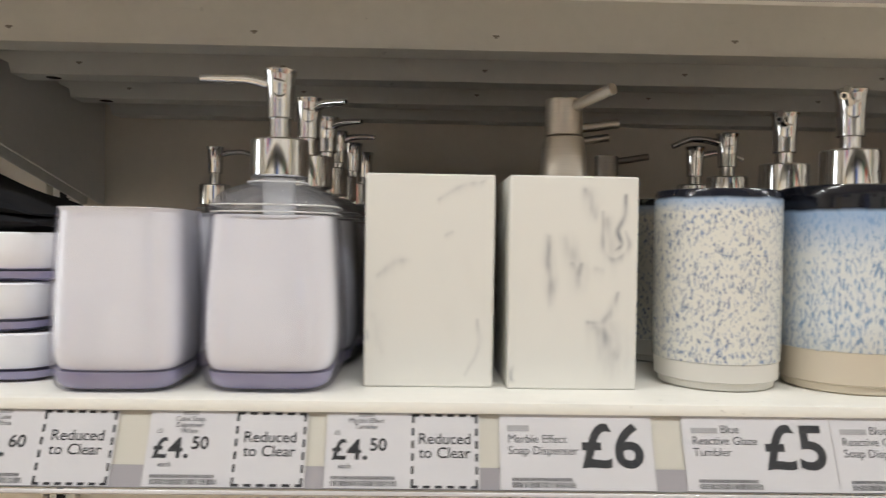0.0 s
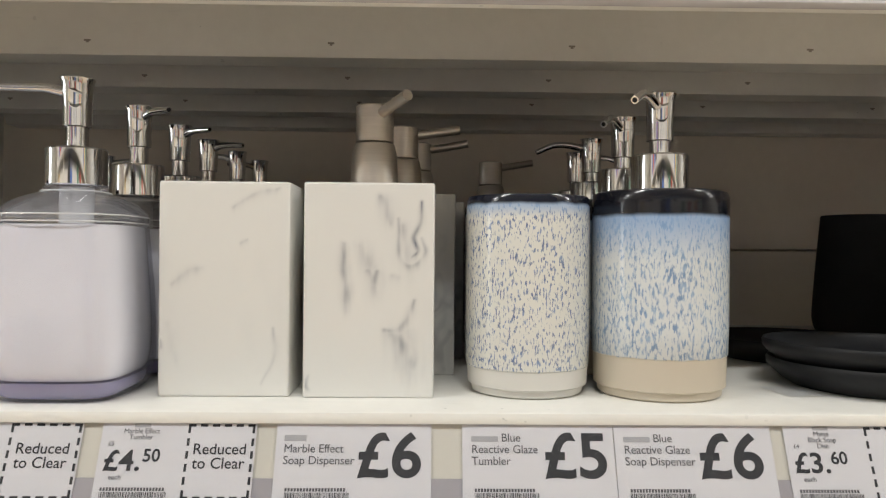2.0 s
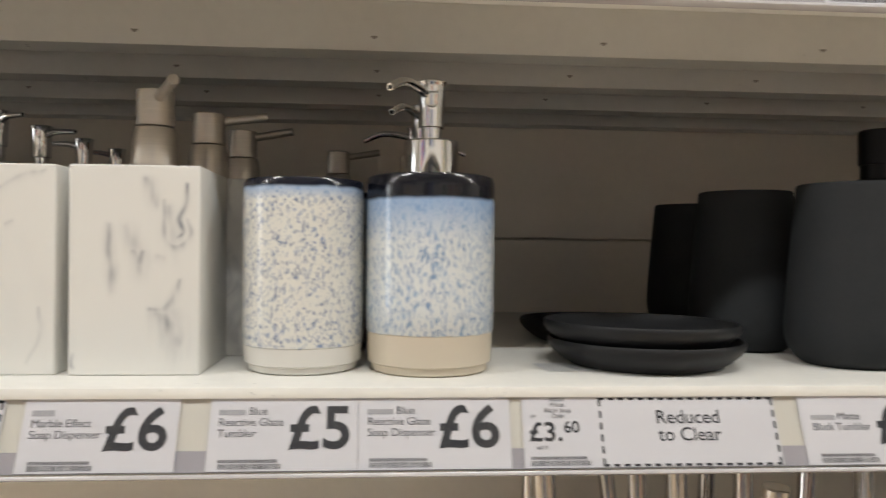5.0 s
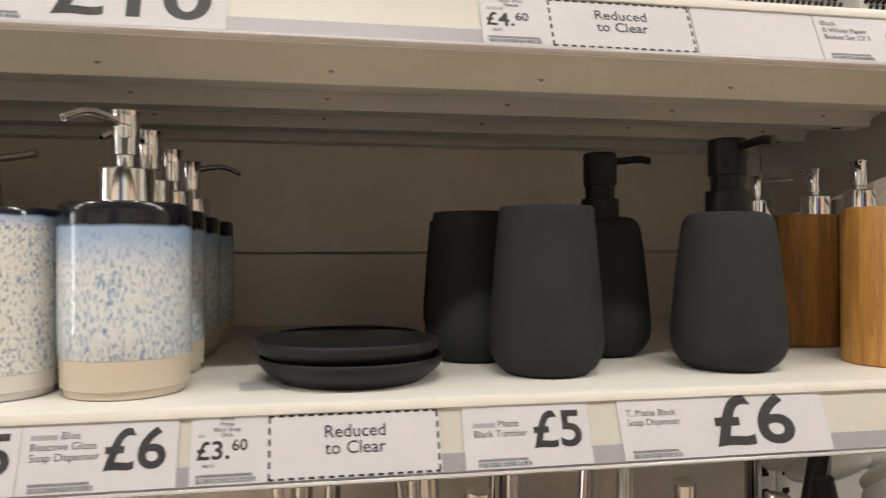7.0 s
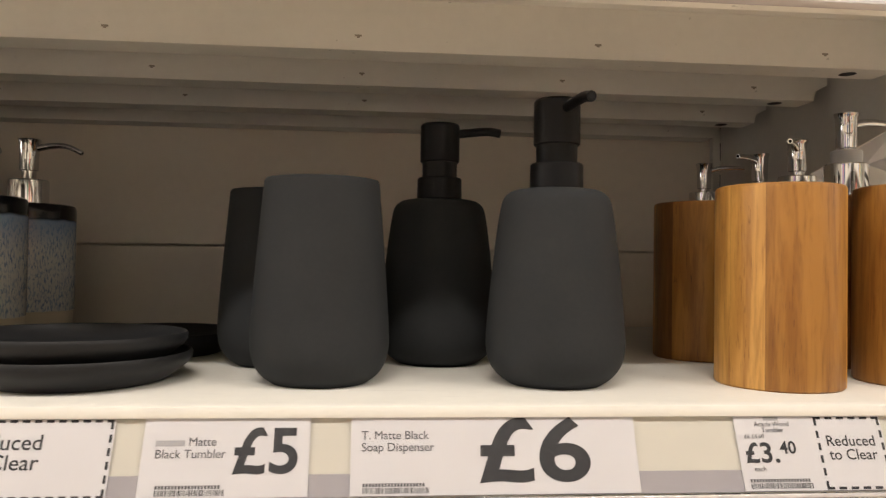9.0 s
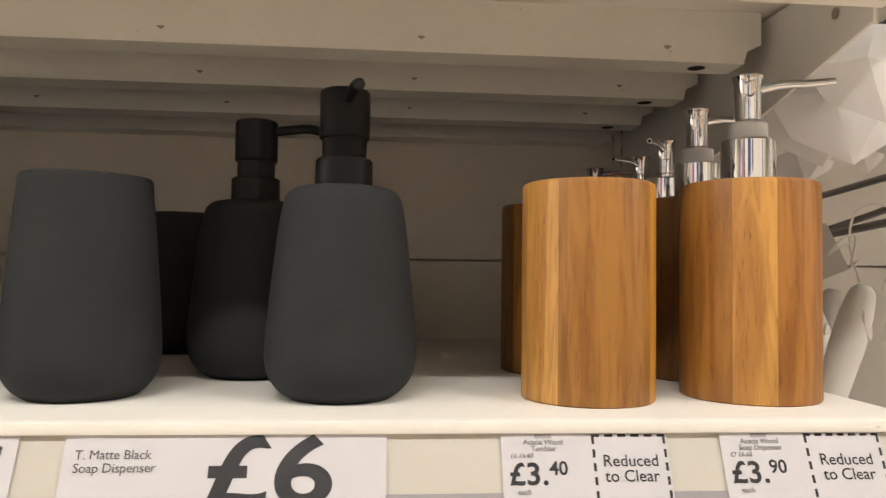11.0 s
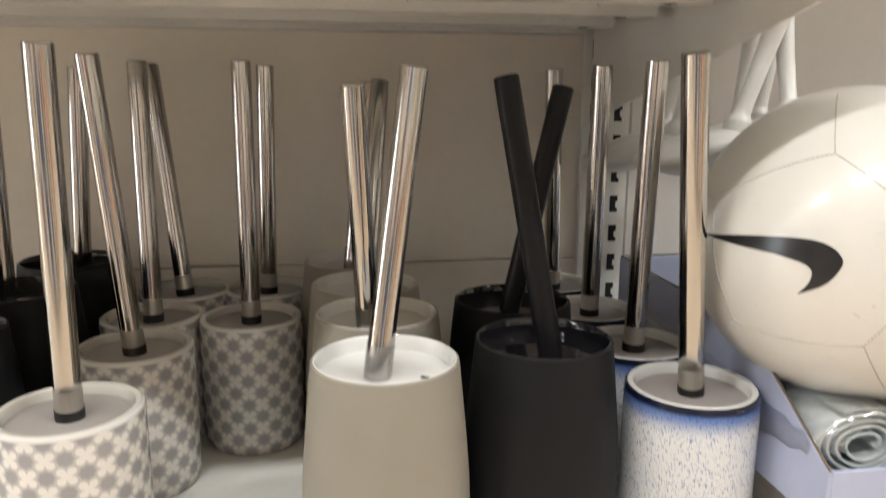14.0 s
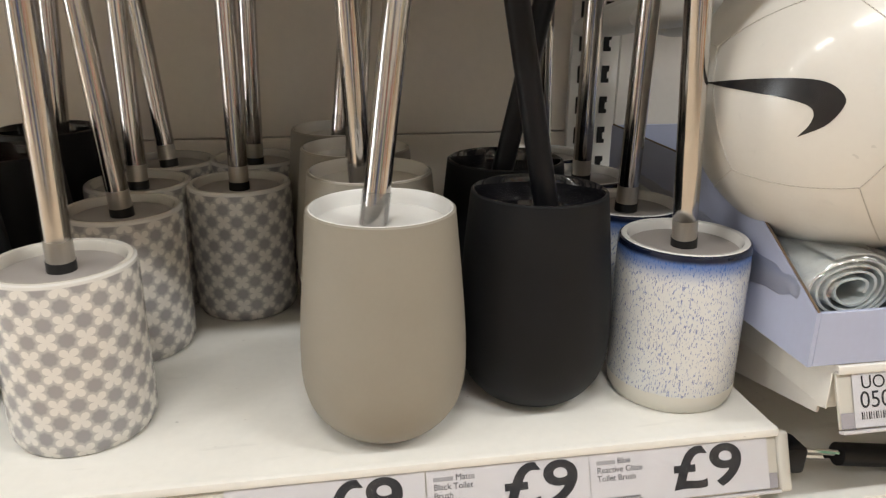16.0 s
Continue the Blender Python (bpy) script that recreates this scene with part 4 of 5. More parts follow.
def glaze_dispenser(m, spout=150.0):
    t = thing("soap_dispenser", m @ Matrix.Diagonal((0.960, 0.960, 0.994, 1)), "round blue reactive-glaze soap dispenser with black shoulder and chrome pump", "soap dispenser", "blue reactive glaze set")
    body = [(0, 0), (0.0345, 0), (0.0362, 0.0012), (0.0366, 0.0048), (0.0386, 0.0060), (0.0391, 0.0230), (0.0398, 0.0242), (0.0402, 0.040), (0.0402, 0.109), (0.0400, 0.1130), (0.0390, 0.1155), (0.0365, 0.1165), (0.0, 0.1168)]
    part("foot", lathe(body[:6] + [(0.0391, 0.0235)], 64), GLAZE_DISPENSER, t, "bare beige clay foot")
    part("body", lathe([(0.0391, 0.0234)] + body[6:9], 64), GLAZE_DISPENSER, t)
    part("shoulder", lathe(body[8:], 64), GLAZE_DISPENSER, t, "glossy black shoulder")
    chrome_pump(t, 0.1168, spout, sink=0.004)
    return t


def black_tumbler(m):
    t = thing("tumbler", m @ Matrix.Diagonal((0.964, 0.964, 0.962, 1)), "tapered matte black tumbler with rounded foot", "tumbler", "matte black set")
    body = [(0, 0), (0.0285, 0), (0.0300, 0.0010), (0.0350, 0.0048), (0.0395, 0.0120), (0.0415, 0.0210), (0.0414, 0.0330), (0.0396, 0.060), (0.0370, 0.092), (0.0350, 0.1150), (0.0346, 0.1200)]
    body = [(0, 0)] + eased(body[1:]) + [(0.0338, 0.1216), (0.0322, 0.1214)]
    part("body", lathe(body, 64), BLACK_MATTE, t)
    part("inside", lathe([(0.0322, 0.1214), (0.0318, 0.1190), (0.034, 0.09), (0.037, 0.03), (0.030, 0.010), (0, 0.009)], 64), BLACK_MATTE, t)
    return t


def black_dispenser(m, spout=-60.0):
    t = thing("soap_dispenser", m @ Matrix.Diagonal((0.938, 0.938, 0.950, 1)), "tapered matte black soap dispenser with satin black pump", "soap dispenser", "matte black set")
    body = [(0, 0), (0.0290, 0), (0.0305, 0.0010), (0.0360, 0.0050), (0.0412, 0.0120), (0.0434, 0.0210), (0.0433, 0.0330), (0.0408, 0.062), (0.0375, 0.092), (0.0350, 0.1080), (0.0330, 0.1145), (0.0285, 0.1185), (0.022, 0.1200)]
    body = [(0, 0)] + eased(body[1:]) + [(0, 0.1204)]
    part("body", lathe(body, 64), BLACK_MATTE, t)
    black_pump(t, 0.1202, spout)
    return t


def soap_dish(m):
    t = thing("soap_dish", m @ Matrix.Diagonal((1.030, 1.030, 0.88, 1)), "round matte black soap dish", "soap dish", "matte black set")
    body = [(0, 0), (0.044, 0), (0.0465, 0.0008), (0.0520, 0.0050), (0.0575, 0.0105), (0.0598, 0.0140), (0.0602, 0.0175), (0.0593, 0.0192), (0.0580, 0.0186), (0.0568, 0.0150), (0.048, 0.0080), (0, 0.0065)]
    part("body", lathe(body[:8], 64), DISH_BLACK, t)
    part("well", lathe(body[7:], 64), DISH_BLACK, t, "shallow round well")
    return t


def wood_tumbler(m):
    t = thing("tumbler", m @ Matrix.Diagonal((0.884, 0.884, 0.974, 1)), "round acacia wood tumbler of glued upright staves", "tumbler", "acacia wood set")
    body = [(0, 0), (0.0400, 0), (0.0411, 0.0010), (0.0413, 0.003), (0.0413, 0.1185), (0.0408, 0.1205), (0.0395, 0.1212), (0.0372, 0.1210)]
    part("body", lathe(body, 64), ACACIA, t)
    part("inside", lathe([(0.0372, 0.1210), (0.0365, 0.1195), (0.0362, 0.012), (0, 0.010)], 64), ACACIA, t)
    return t


def wood_dispenser(m, spout=0.0, droop=0.001, ring=True):
    t = thing("soap_dispenser", m @ Matrix.Diagonal((0.890, 0.890, 0.942, 1)), "round acacia wood soap dispenser with chrome pump", "soap dispenser", "acacia wood set")
    body = [(0, 0), (0.0415, 0), (0.0426, 0.0010), (0.0428, 0.003), (0.0428, 0.1255), (0.0423, 0.1275), (0.0405, 0.1285), (0, 0.1286)]
    part("body", lathe(body, 64), ACACIA, t)
    chrome_pump(t, 0.1287, spout, 0.053 if ring else 0.044, ring, droop, 0.0 if ring else 0.0080, 0.0272)
    return t


def repeat(first, places):
    for m in places:
        copy_thing(first, m)


# white acrylic set
cube_tumbler(pose(-0.1280, 0.0350, Z1, 0, 0, 2))
cube_tumbler(pose(-0.1220, 0.1080, Z1, 0, 0, -4))
cube_dispenser(pose(-0.0485, 0.0400, Z1, 0, 0, 1), 181, droop=0.0)
for x, y, a in ((-0.0455, 0.1200, -38), (-0.0436, 0.1945, -34), (-0.0440, 0.2690, -18), (-0.0385, 0.3440, 183), (-0.0335, 0.4170, -150)):
    cube_dispenser(pose(x, y, Z1), a, 0.0005, length=0.036)
cube_dispenser(pose(-0.185, 0.390, Z1), 2)

# marble effect set
mt = marble_tumbler(pose(0.0362, 0.066, Z1, 0, 0, 0.5))
copy_thing(mt, pose(0.040, 0.142, Z1, 0, 0, 2))
marble_dispenser(pose(0.1155, 0.064, Z1, 0, 0, 0.5), -60, SMEARS)
for x, y, a in ((0.129, 0.140, 8), (0.138, 0.216, -6), (0.2067, 0.336, -2)):
    marble_dispenser(pose(x, y, Z1, 0, 0, 1), a)

# blue reactive glaze set
gt = glaze_tumbler(pose(0.2062, 0.0566, Z1, 0, 0, 20))
copy_thing(gt, pose(0.2090, 0.152, Z1, 0, 0, 140))
glaze_dispenser(pose(0.2825, 0.0525, Z1), 236)
for x, y, a in ((0.2810, 0.1300, 240), (0.2805, 0.227, 178), (0.2840, 0.311, 0)):
    glaze_dispenser(pose(x, y, Z1), a)

# matte black set
sd = soap_dish(pose(0.4225, 0.0720, Z1, 0, 0, 0))
repeat(sd, [pose(0.4195, 0.0715, Z1 + 0.0110, 0.0, 0.6, 40), pose(0.4270, 0.202, Z1)])
slip = thing("paper_slip", pose(0.352, 0.036, Z1, 0, 0, 8), "small white paper slip under the black soap dishes", "paper")
sheet = bmesh.new()
rows = [[sheet.verts.new((0.055 * i / 8, yy, 0.0003 + 0.0006 * (1 - i / 8) ** 2)) for yy in (0.0, 0.030)] for i in range(9)]
for a, b in zip(rows, rows[1:]):
    sheet.faces.new((a[0], b[0], b[1], a[1]))
bmesh.ops.solidify(sheet, geom=sheet.faces[:], thickness=-0.0002)
part("sheet", sheet, PAPER, slip)
kt = black_tumbler(pose(0.5592, 0.0680, Z1))
repeat(kt, [pose(0.5250, 0.1450, Z1), pose(0.5490, 0.305, Z1)])
black_dispenser(pose(0.6972, 0.0632, Z1), -78)
black_dispenser(pose(0.6345, 0.1520, Z1), -8)

# acacia wood set
wt = wood_tumbler(pose(0.8332, 0.0585, Z1, 0, 0, 100))
wood_dispenser(pose(0.9292, 0.0645, Z1, 0, 0, 15), -30, -0.001)
wood_dispenser(pose(0.9363, 0.150, Z1, 0, 0, 70), -60)
for x, y, a in ((0.943, 0.2260, 232), (0.951, 0.3030, 214), (0.930, 0.3770, -20)):
    wood_dispenser(pose(x, y, Z1, 0, 0, 40 + 500 * y), a - 40 - 500 * y, 0.001, False)
copy_thing(wt, pose(0.8420, 0.184, Z1, 0, 0, 200))


# ---------------------------------------------------------------- toilet brushes
def rod(parent, foot, head, material=STEEL_TUBE, radius=0.0089, ring=True, label="polished steel handle tube"):
    a, b = Vector(foot), Vector(head)
    d = (b - a).normalized()
    part("handle", tube([a, b - d * 0.0012, b], radius, 40, radii=[radius, radius, radius * 0.9]), material, parent, label, smooth=20)
    if ring:
        part("satin_end", tube([a, a + d * 0.022], radius + 0.0002, 24), SATIN_STEEL, parent, "satin steel end", smooth=20)
        part("ferrule", tube([a - d * 0.001, a + d * 0.007], radius + 0.0006, 24), RUBBER, parent, "black rubber ring", smooth=20)


def straight_brush(m, head, material, inner, label, group, ringless=False):
    """A straight-sided holder with a recessed grey lid and a steel handle; head is the handle's top, from the holder's foot."""
    t = thing("toilet_brush", m, label, "toilet brush", group)
    r = 0.0480
    part("holder", lathe([(0, 0), (r - 0.0050, 0), (r - 0.0035, 0.0010), (r - 0.0027, 0.0035), (r - 0.0008, 0.0060), (r, 0.0120), (r, 0.1195), (r - 0.0008, 0.1228), (r - 0.0025, 0.1240)], 72), material, t)
    part("rim", lathe([(r - 0.0022, 0.1238), (r - 0.0030, 0.1245), (r - 0.0062, 0.1240), (r - 0.0078, 0.1215), (r - 0.0080, 0.112)], 72), inner, t, "glazed rim")
    part("lid", lathe([(0, 0.1165), (0.012, 0.1166), (r - 0.0095, 0.1172), (r - 0.0083, 0.1166), (r - 0.0083, 0.112)], 64), LID_GREY, t, "flat grey plastic lid")
    rod(t, (0, 0, 0.1172), head)
    return t


def tapered_brush(m, foot, head, material, inner, tube_material, label, group, sleeve=True, radius=0.0089):
    t = thing("toilet_brush", m @ Matrix.Diagonal((0.983, 0.983, 1.042, 1)), label, "toilet brush", group)
    part("holder", lathe([(0, 0)] + eased([(0.0280, 0), (0.0330, 0.0016), (0.0430, 0.0080), (0.0525, 0.0200), (0.0572, 0.0350), (0.0583, 0.0500), (0.0575, 0.0750), (0.0550, 0.1050), (0.0520, 0.1350), (0.0505, 0.1490)]) + [(0.0500, 0.1530), (0.0485, 0.1540)], 72), material, t)
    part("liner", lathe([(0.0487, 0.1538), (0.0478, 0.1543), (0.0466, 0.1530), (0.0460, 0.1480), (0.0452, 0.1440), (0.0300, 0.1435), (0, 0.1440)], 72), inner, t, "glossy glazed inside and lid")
    part("lid_notch", box(0.026, 0.040, -0.0012, 0.0012, 0.1428, 0.1446, into=None), DARK_HOLE, t, "", pose(0, 0, 0, 0, 0, -28), smooth=0)
    rod(t, foot, head, tube_material, radius, False, "straight handle tube")
    if sleeve:
        a, b = Vector(foot), Vector(head)
        d = (b - a).normalized()
        part("sleeve", tube([a - d * 0.002, a + d * 0.022], radius + 0.0007, 24), SLEEVE, t, "clear plastic sleeve", smooth=20)
    return t


P_LABEL = "grey flower-patterned ceramic toilet brush holder with steel handle"
for x, y, hx, hy, a in ((0.4985, 0.0830, 0.010, -0.018, 0), (0.5085, 0.2105, -0.0145, -0.010, 11), (0.5030, 0.3020, -0.0020, 0.018, 4), (0.5150, 0.3960, -0.026, 0.025, 19), (0.5962, 0.2865, 0.001, 0.004, 7), (0.6035, 0.3960, 0.006, -0.004, 2)):
    th = straight_brush(pose(x, y, Z0), (hx, hy, 0.3600), FLOWERS, CREAM_GLAZE, P_LABEL, "patterned toilet brushes")
B_LABEL = "white and blue speckled reactive-glaze toilet brush holder with steel handle"
for x, y, hx, hy in ((0.9340, 0.0680, -0.0320, -0.034), (0.9290, 0.1640, 0.0010, -0.012), (0.9265, 0.2700, -0.003, -0.015), (0.9190, 0.3750, -0.012, -0.02)):
    straight_brush(pose(x, y, Z0), (hx, hy, 0.3580), GLAZE_BRUSH, WHITE_GLAZE, B_LABEL, "blue glaze toilet brushes")
T_LABEL = "tapered matte taupe toilet brush holder with pale inside"
# liner is white in the front holder, darker cream in those behind
for x, y, foot, head in ((0.7088, 0.0530, (-0.006, -0.008), (0.0201, -0.002, 1.2147)), (0.7095, 0.1600, (-0.008, -0.018), (-0.0174, -0.042, 1.2053)), (0.7040, 0.2550, (0.0, 0.0), (0.0187, 0.049, 1.2105)), (0.6940, 0.3560, (0.0, 0.0), (0.0200, 0.020, 1.2100))):
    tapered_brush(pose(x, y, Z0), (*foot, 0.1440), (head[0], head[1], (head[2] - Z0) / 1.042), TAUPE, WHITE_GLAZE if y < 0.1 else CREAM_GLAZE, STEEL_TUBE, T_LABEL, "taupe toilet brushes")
K_LABEL = "tapered matte black toilet brush holder with black handle"
tapered_brush(pose(0.8250, 0.0815, Z0), (0.002, -0.012, 0.1440), (-0.0304, 0.0099, 0.3295), BLACK_CERAMIC, BLACK_GLOSS, BLACK_SATIN, K_LABEL, "black toilet brushes", False)
tapered_brush(pose(0.8265, 0.1860, Z0), (-0.004, -0.006, 0.1440), (0.0386, -0.0024, 0.3244), BLACK_CERAMIC, BLACK_GLOSS, BLACK_SATIN, K_LABEL, "black toilet brushes", False)
for x, y, fx, hx in ((0.402, 0.392, 0.012, 0.024), (0.396, 0.272, -0.010, -0.006), (0.385, 0.150, 0.0, -0.012)):
    tapered_brush(pose(x, y, Z0), (fx, 0, 0.1440), (hx, 0.0, 0.3420), BLACK_CERAMIC, BLACK_GLOSS, STEEL_TUBE, "tapered black toilet brush holder with steel handle", "black toilet brushes", False)

# ---------------------------------------------------------------- neighbouring bay
shelf(1.007, 2.2, 0.925, -0.02, "white steel shelf with stock ticket, under a carton of mats")


def football(c, r):
    t = thing("football", Matrix.Translation(c), "glossy white leather football with a black curved mark", "ball")
    bm = bmesh.new()
    bmesh.ops.create_uvsphere(bm, u_segments=96, v_segments=64, radius=r)
    part("skin", bm, BALL_SKIN, t)

    def arc(a, b, n=14):
        a, b = Vector(a).normalized(), Vector(b).normalized()
        return [(a.lerp(b, i / n)).normalized() * (r * 0.9995) for i in range(n + 1)]

    v1, v2, v3, v4, v5 = (-0.957, 0.0, 0.285), (-0.882, -0.2, -0.427), (-0.46, -0.788, -0.41), (-0.20, -0.965, 0.17), (-0.574, -0.534, 0.62)
    lines = [(v1, v2), (v2, v3), (v3, v4), (v4, v5), (v5, v1)]
    lines += [(v1, (-0.76, 0.56, 0.32)), (v2, (-0.60, 0.40, -0.69)), (v3, (-0.10, -0.60, -0.79)), (v4, (0.35, -0.92, 0.15)), (v5, (-0.30, -0.12, 0.95))]
    seams = bmesh.new()
    stitches = bmesh.new()
    for a, b in lines:
        # thin raised line whose dark colour stands for the groove's shade
        tube(arc(a, b), 0.00032, 6, False, into=seams)
        n = max(8, round((Vector(a).normalized() - Vector(b).normalized()).length * r / 0.0014))
        run = arc(a, b, n)
        for i in range(0, n, 2):
            tube([run[i] * 1.0012, run[i + 1] * 1.0012], 0.00055, 6, into=stitches)
    part("seams", seams, SEAM_SHADE, t, "dark seam lines coloured for the shade in the grooves")
    part("stitches", stitches, STITCH, t, "pale stitched thread")
    # the curved black mark, wrapped onto the skin
    n = Vector((-0.812, -0.583, 0.008)).normalized()
    ux = Vector((0, 0, 1)).cross(n).normalized()
    uy = n.cross(ux)
    upper = bend([(-0.614, 0.068, 0), (-0.256, 0.128, 0), (0.029, 0.156, 0), (0.173, 0.140, 0), (0.254, 0.076, 0), (0.249, 0.008, 0), (0.184, -0.082, 0), (0.051, -0.160, 0)], 6)
    lower = bend([(-0.614, 0.068, 0), (-0.357, 0.061, 0), (-0.180, 0.054, 0), (-0.070, 0.048, 0), (0.070, 0.022, 0), (0.119, -0.019, 0), (0.106, -0.087, 0), (0.051, -0.160, 0)], 6)
    bm = bmesh.new()
    rows = []
    for a, b in zip(upper, lower):
        row = []
        for k in range(7):
            p = a.lerp(b, k / 6)
            q = ux * p.x + uy * p.y + n * math.sqrt(max(0.0, 1 - p.x * p.x - p.y * p.y))
            row.append(bm.verts.new(q * (r + 0.0004)))
        rows.append(row)
    for a, b in zip(rows, rows[1:]):
        for k in range(6):
            bm.faces.new((a[k], a[k + 1], b[k + 1], b[k]))
    part("mark", bm, BLACK_MARK, t, "black curved printed mark")
    return t


BLACK_MARK = plain("black_print", (0.012, 0.012, 0.014), 0.25)
BALL_C, BALL_R = (1.052, 0.071, 1.093), 0.113
football(BALL_C, BALL_R)


def carton_tray(m, w, d, h):
    """An open lilac card tray with cut-down front and brown cut edges."""
    t = thing("carton_tray", m, "open pale lilac cardboard tray on the white shelf", "carton")
    th = 0.003
    part("base", box(th + 0.0005, w - th - 0.0005, th + 0.0005, d - th - 0.0005, 0.0008, th), CARTON, t, smooth=0)
    part("front_wall", box(th + 0.0003, w - th - 0.0003, 0, th, 0, h, 0.0005, 1), CARTON, t, smooth=0)
    part("back_wall", box(th + 0.0003, w - th - 0.0003, d - th, d, 0, h + 0.062, 0.0005, 1), CARTON, t, smooth=0)
    side = [(0, 0), (d, 0), (d, h + 0.062), (d * 0.30, h + 0.062), (0, h)]
    for x0, x1 in ((0, th), (w - th, w)):
        bm = bmesh.new()
        fa = [bm.verts.new((x0, y, z)) for y, z in side]
        fb = [bm.verts.new((x1, y, z)) for y, z in side]
        bm.faces.new(fa)
        bm.faces.new(fb[::-1])
        for i in range(len(side)):
            j = (i + 1) % len(side)
            bm.faces.new((fa[i], fb[i], fb[j], fa[j]))
        part("side_wall", bm, CARTON, t, smooth=0)
    part("cut_edge", tube([(th / 2, 0.0, h + 0.0006), (th / 2, d * 0.30, h + 0.0626), (th / 2, d, h + 0.0626)], 0.0009, 6), CARTON_EDGE, t)
    return t


carton_tray(pose(0.9835, -0.022, 0.9255), 0.42, 0.36, 0.039)


def rolled_mat(m, label="pale blue textured bath mat rolled in clear shrink wrap"):
    t = thing("rolled_mat", m, label, "mat", "rolled mats")
    length = 0.30
    bm = bmesh.new()
    n, turns = 190, 4.4
    front, back = [], []
    for i in range(n + 1):
        f = i / n
        a = f * turns * 2 * math.pi - 0.5
        r = 0.0085 + 0.0225 * f ** 0.85
        x, z = r * math.cos(a) * 1.24 + 0.004 * (1 - f), r * math.sin(a) * 0.84 - 0.002 * (1 - f) + 0.0012 * math.sin(2 * a + 1)
        for th, dst in ((0.0, front), (0.0017, back)):
            k = (r - th) / r
            dst.append((x * k, z * k))
    for y0, y1 in ((0, length),):
        rows = [[bm.verts.new((x, yy, z)) for x, z in pts] for yy in (y0, y1) for pts in (front, back)]
        for i in range(n):
            bm.faces.new((rows[0][i], rows[0][i + 1], rows[2][i + 1], rows[2][i]))
            bm.faces.new((rows[1][i], rows[3][i], rows[3][i + 1], rows[1][i + 1]))
            bm.faces.new((rows[0][i], rows[1][i], rows[1][i + 1], rows[0][i + 1]))
    part("mat", bm, MAT_BLUE, t)
    wrap = bmesh.new()
    rows = []
    for i in range(30):
        f = i / 29
        yy = -0.012 + (length + 0.012) * f ** 1.6
        shut = 1.03 - 0.40 * max(0.0, 1 - f / 0.14) ** 2
        row = []
        for j in range(56):
            a = 2 * math.pi * j / 56
            k = shut + 0.055 * noise.noise(Vector((3.1 * math.cos(a), 3.1 * math.sin(a), yy * 90))) + 0.025 * noise.noise(Vector((9 * math.cos(a), 9 * math.sin(a), yy * 160)))
            row.append(wrap.verts.new((0.0325 * math.cos(a) * 1.24 * k, yy + 0.004 * noise.noise(Vector((5 * math.cos(a), 5 * math.sin(a), 2.0))) * (1 - f), 0.0325 * math.sin(a) * 0.86 * k)))
        rows.append(row)
    for a, b in zip(rows, rows[1:]):
        for j in range(56):
            wrap.faces.new((a[j], a[(j + 1) % 56], b[(j + 1) % 56], b[j]))
    part("wrap", wrap, WRAP, t, "crinkled clear wrap", smooth=35)
    return t


rolled_mat(pose(1.024, 0.002, 0.9705, 0, 0, 3))
rolled_mat(pose(1.090, 0.000, 0.9705, 0, 100, 2))
rolled_mat(pose(1.154, 0.002, 0.9705, 0, 200, -2))
rolled_mat(pose(1.218, 0.002, 0.9705, 0, 40, 0))

stock = thing("stock_ticket", pose(1.018, -0.02, 0.925 - 0.0055, RAIL_TILT) @ pose(0, 0, 0.0009), "white stock ticket with black letters and barcode", "ticket")
part("card", box(0, 0.043, -0.0388, -0.0012, 0, 0.0003), CARD, stock, smooth=0)
part("code_text", lettering("UOL", 0.0125, INK), INK, stock, at=pose(0.006, -0.0128, 0.0005))
part("code_text", lettering("050", 0.0160, INK), INK, stock, at=pose(0.0045, -0.0258, 0.0005))
bars = bmesh.new()
for i in range(19):
    box(0.005 + i * 0.0018, 0.005 + i * 0.0018 + (0.0005 if i % 3 else 0.0010), -0.0335, -0.0285, 0.0004, 0.0005, into=bars)
part("barcode", bars, INK, stock, smooth=0)
beside = thing("price_ticket", pose(1.0535, -0.02, 0.925 - 0.0055, RAIL_TILT) @ pose(0, 0, 0.0016), "white price ticket overlapping the stock ticket", "ticket", "price tickets")
part("card", box(0, 0.120, -0.0388, -0.0012, 0, 0.0003), CARD, beside, smooth=0)
for row, wide in ((0, 0.016), (1, 0.030), (2, 0.024)):
    part("text_bar", box(0.006, 0.006 + wide, -0.0135 - row * 0.0058, -0.0107 - row * 0.0058, 0.0003, 0.0004), INK_GREY, beside, smooth=0)


HOLE_GREY = plain("shaded_hole", (0.66, 0.65, 0.62), 0.3)


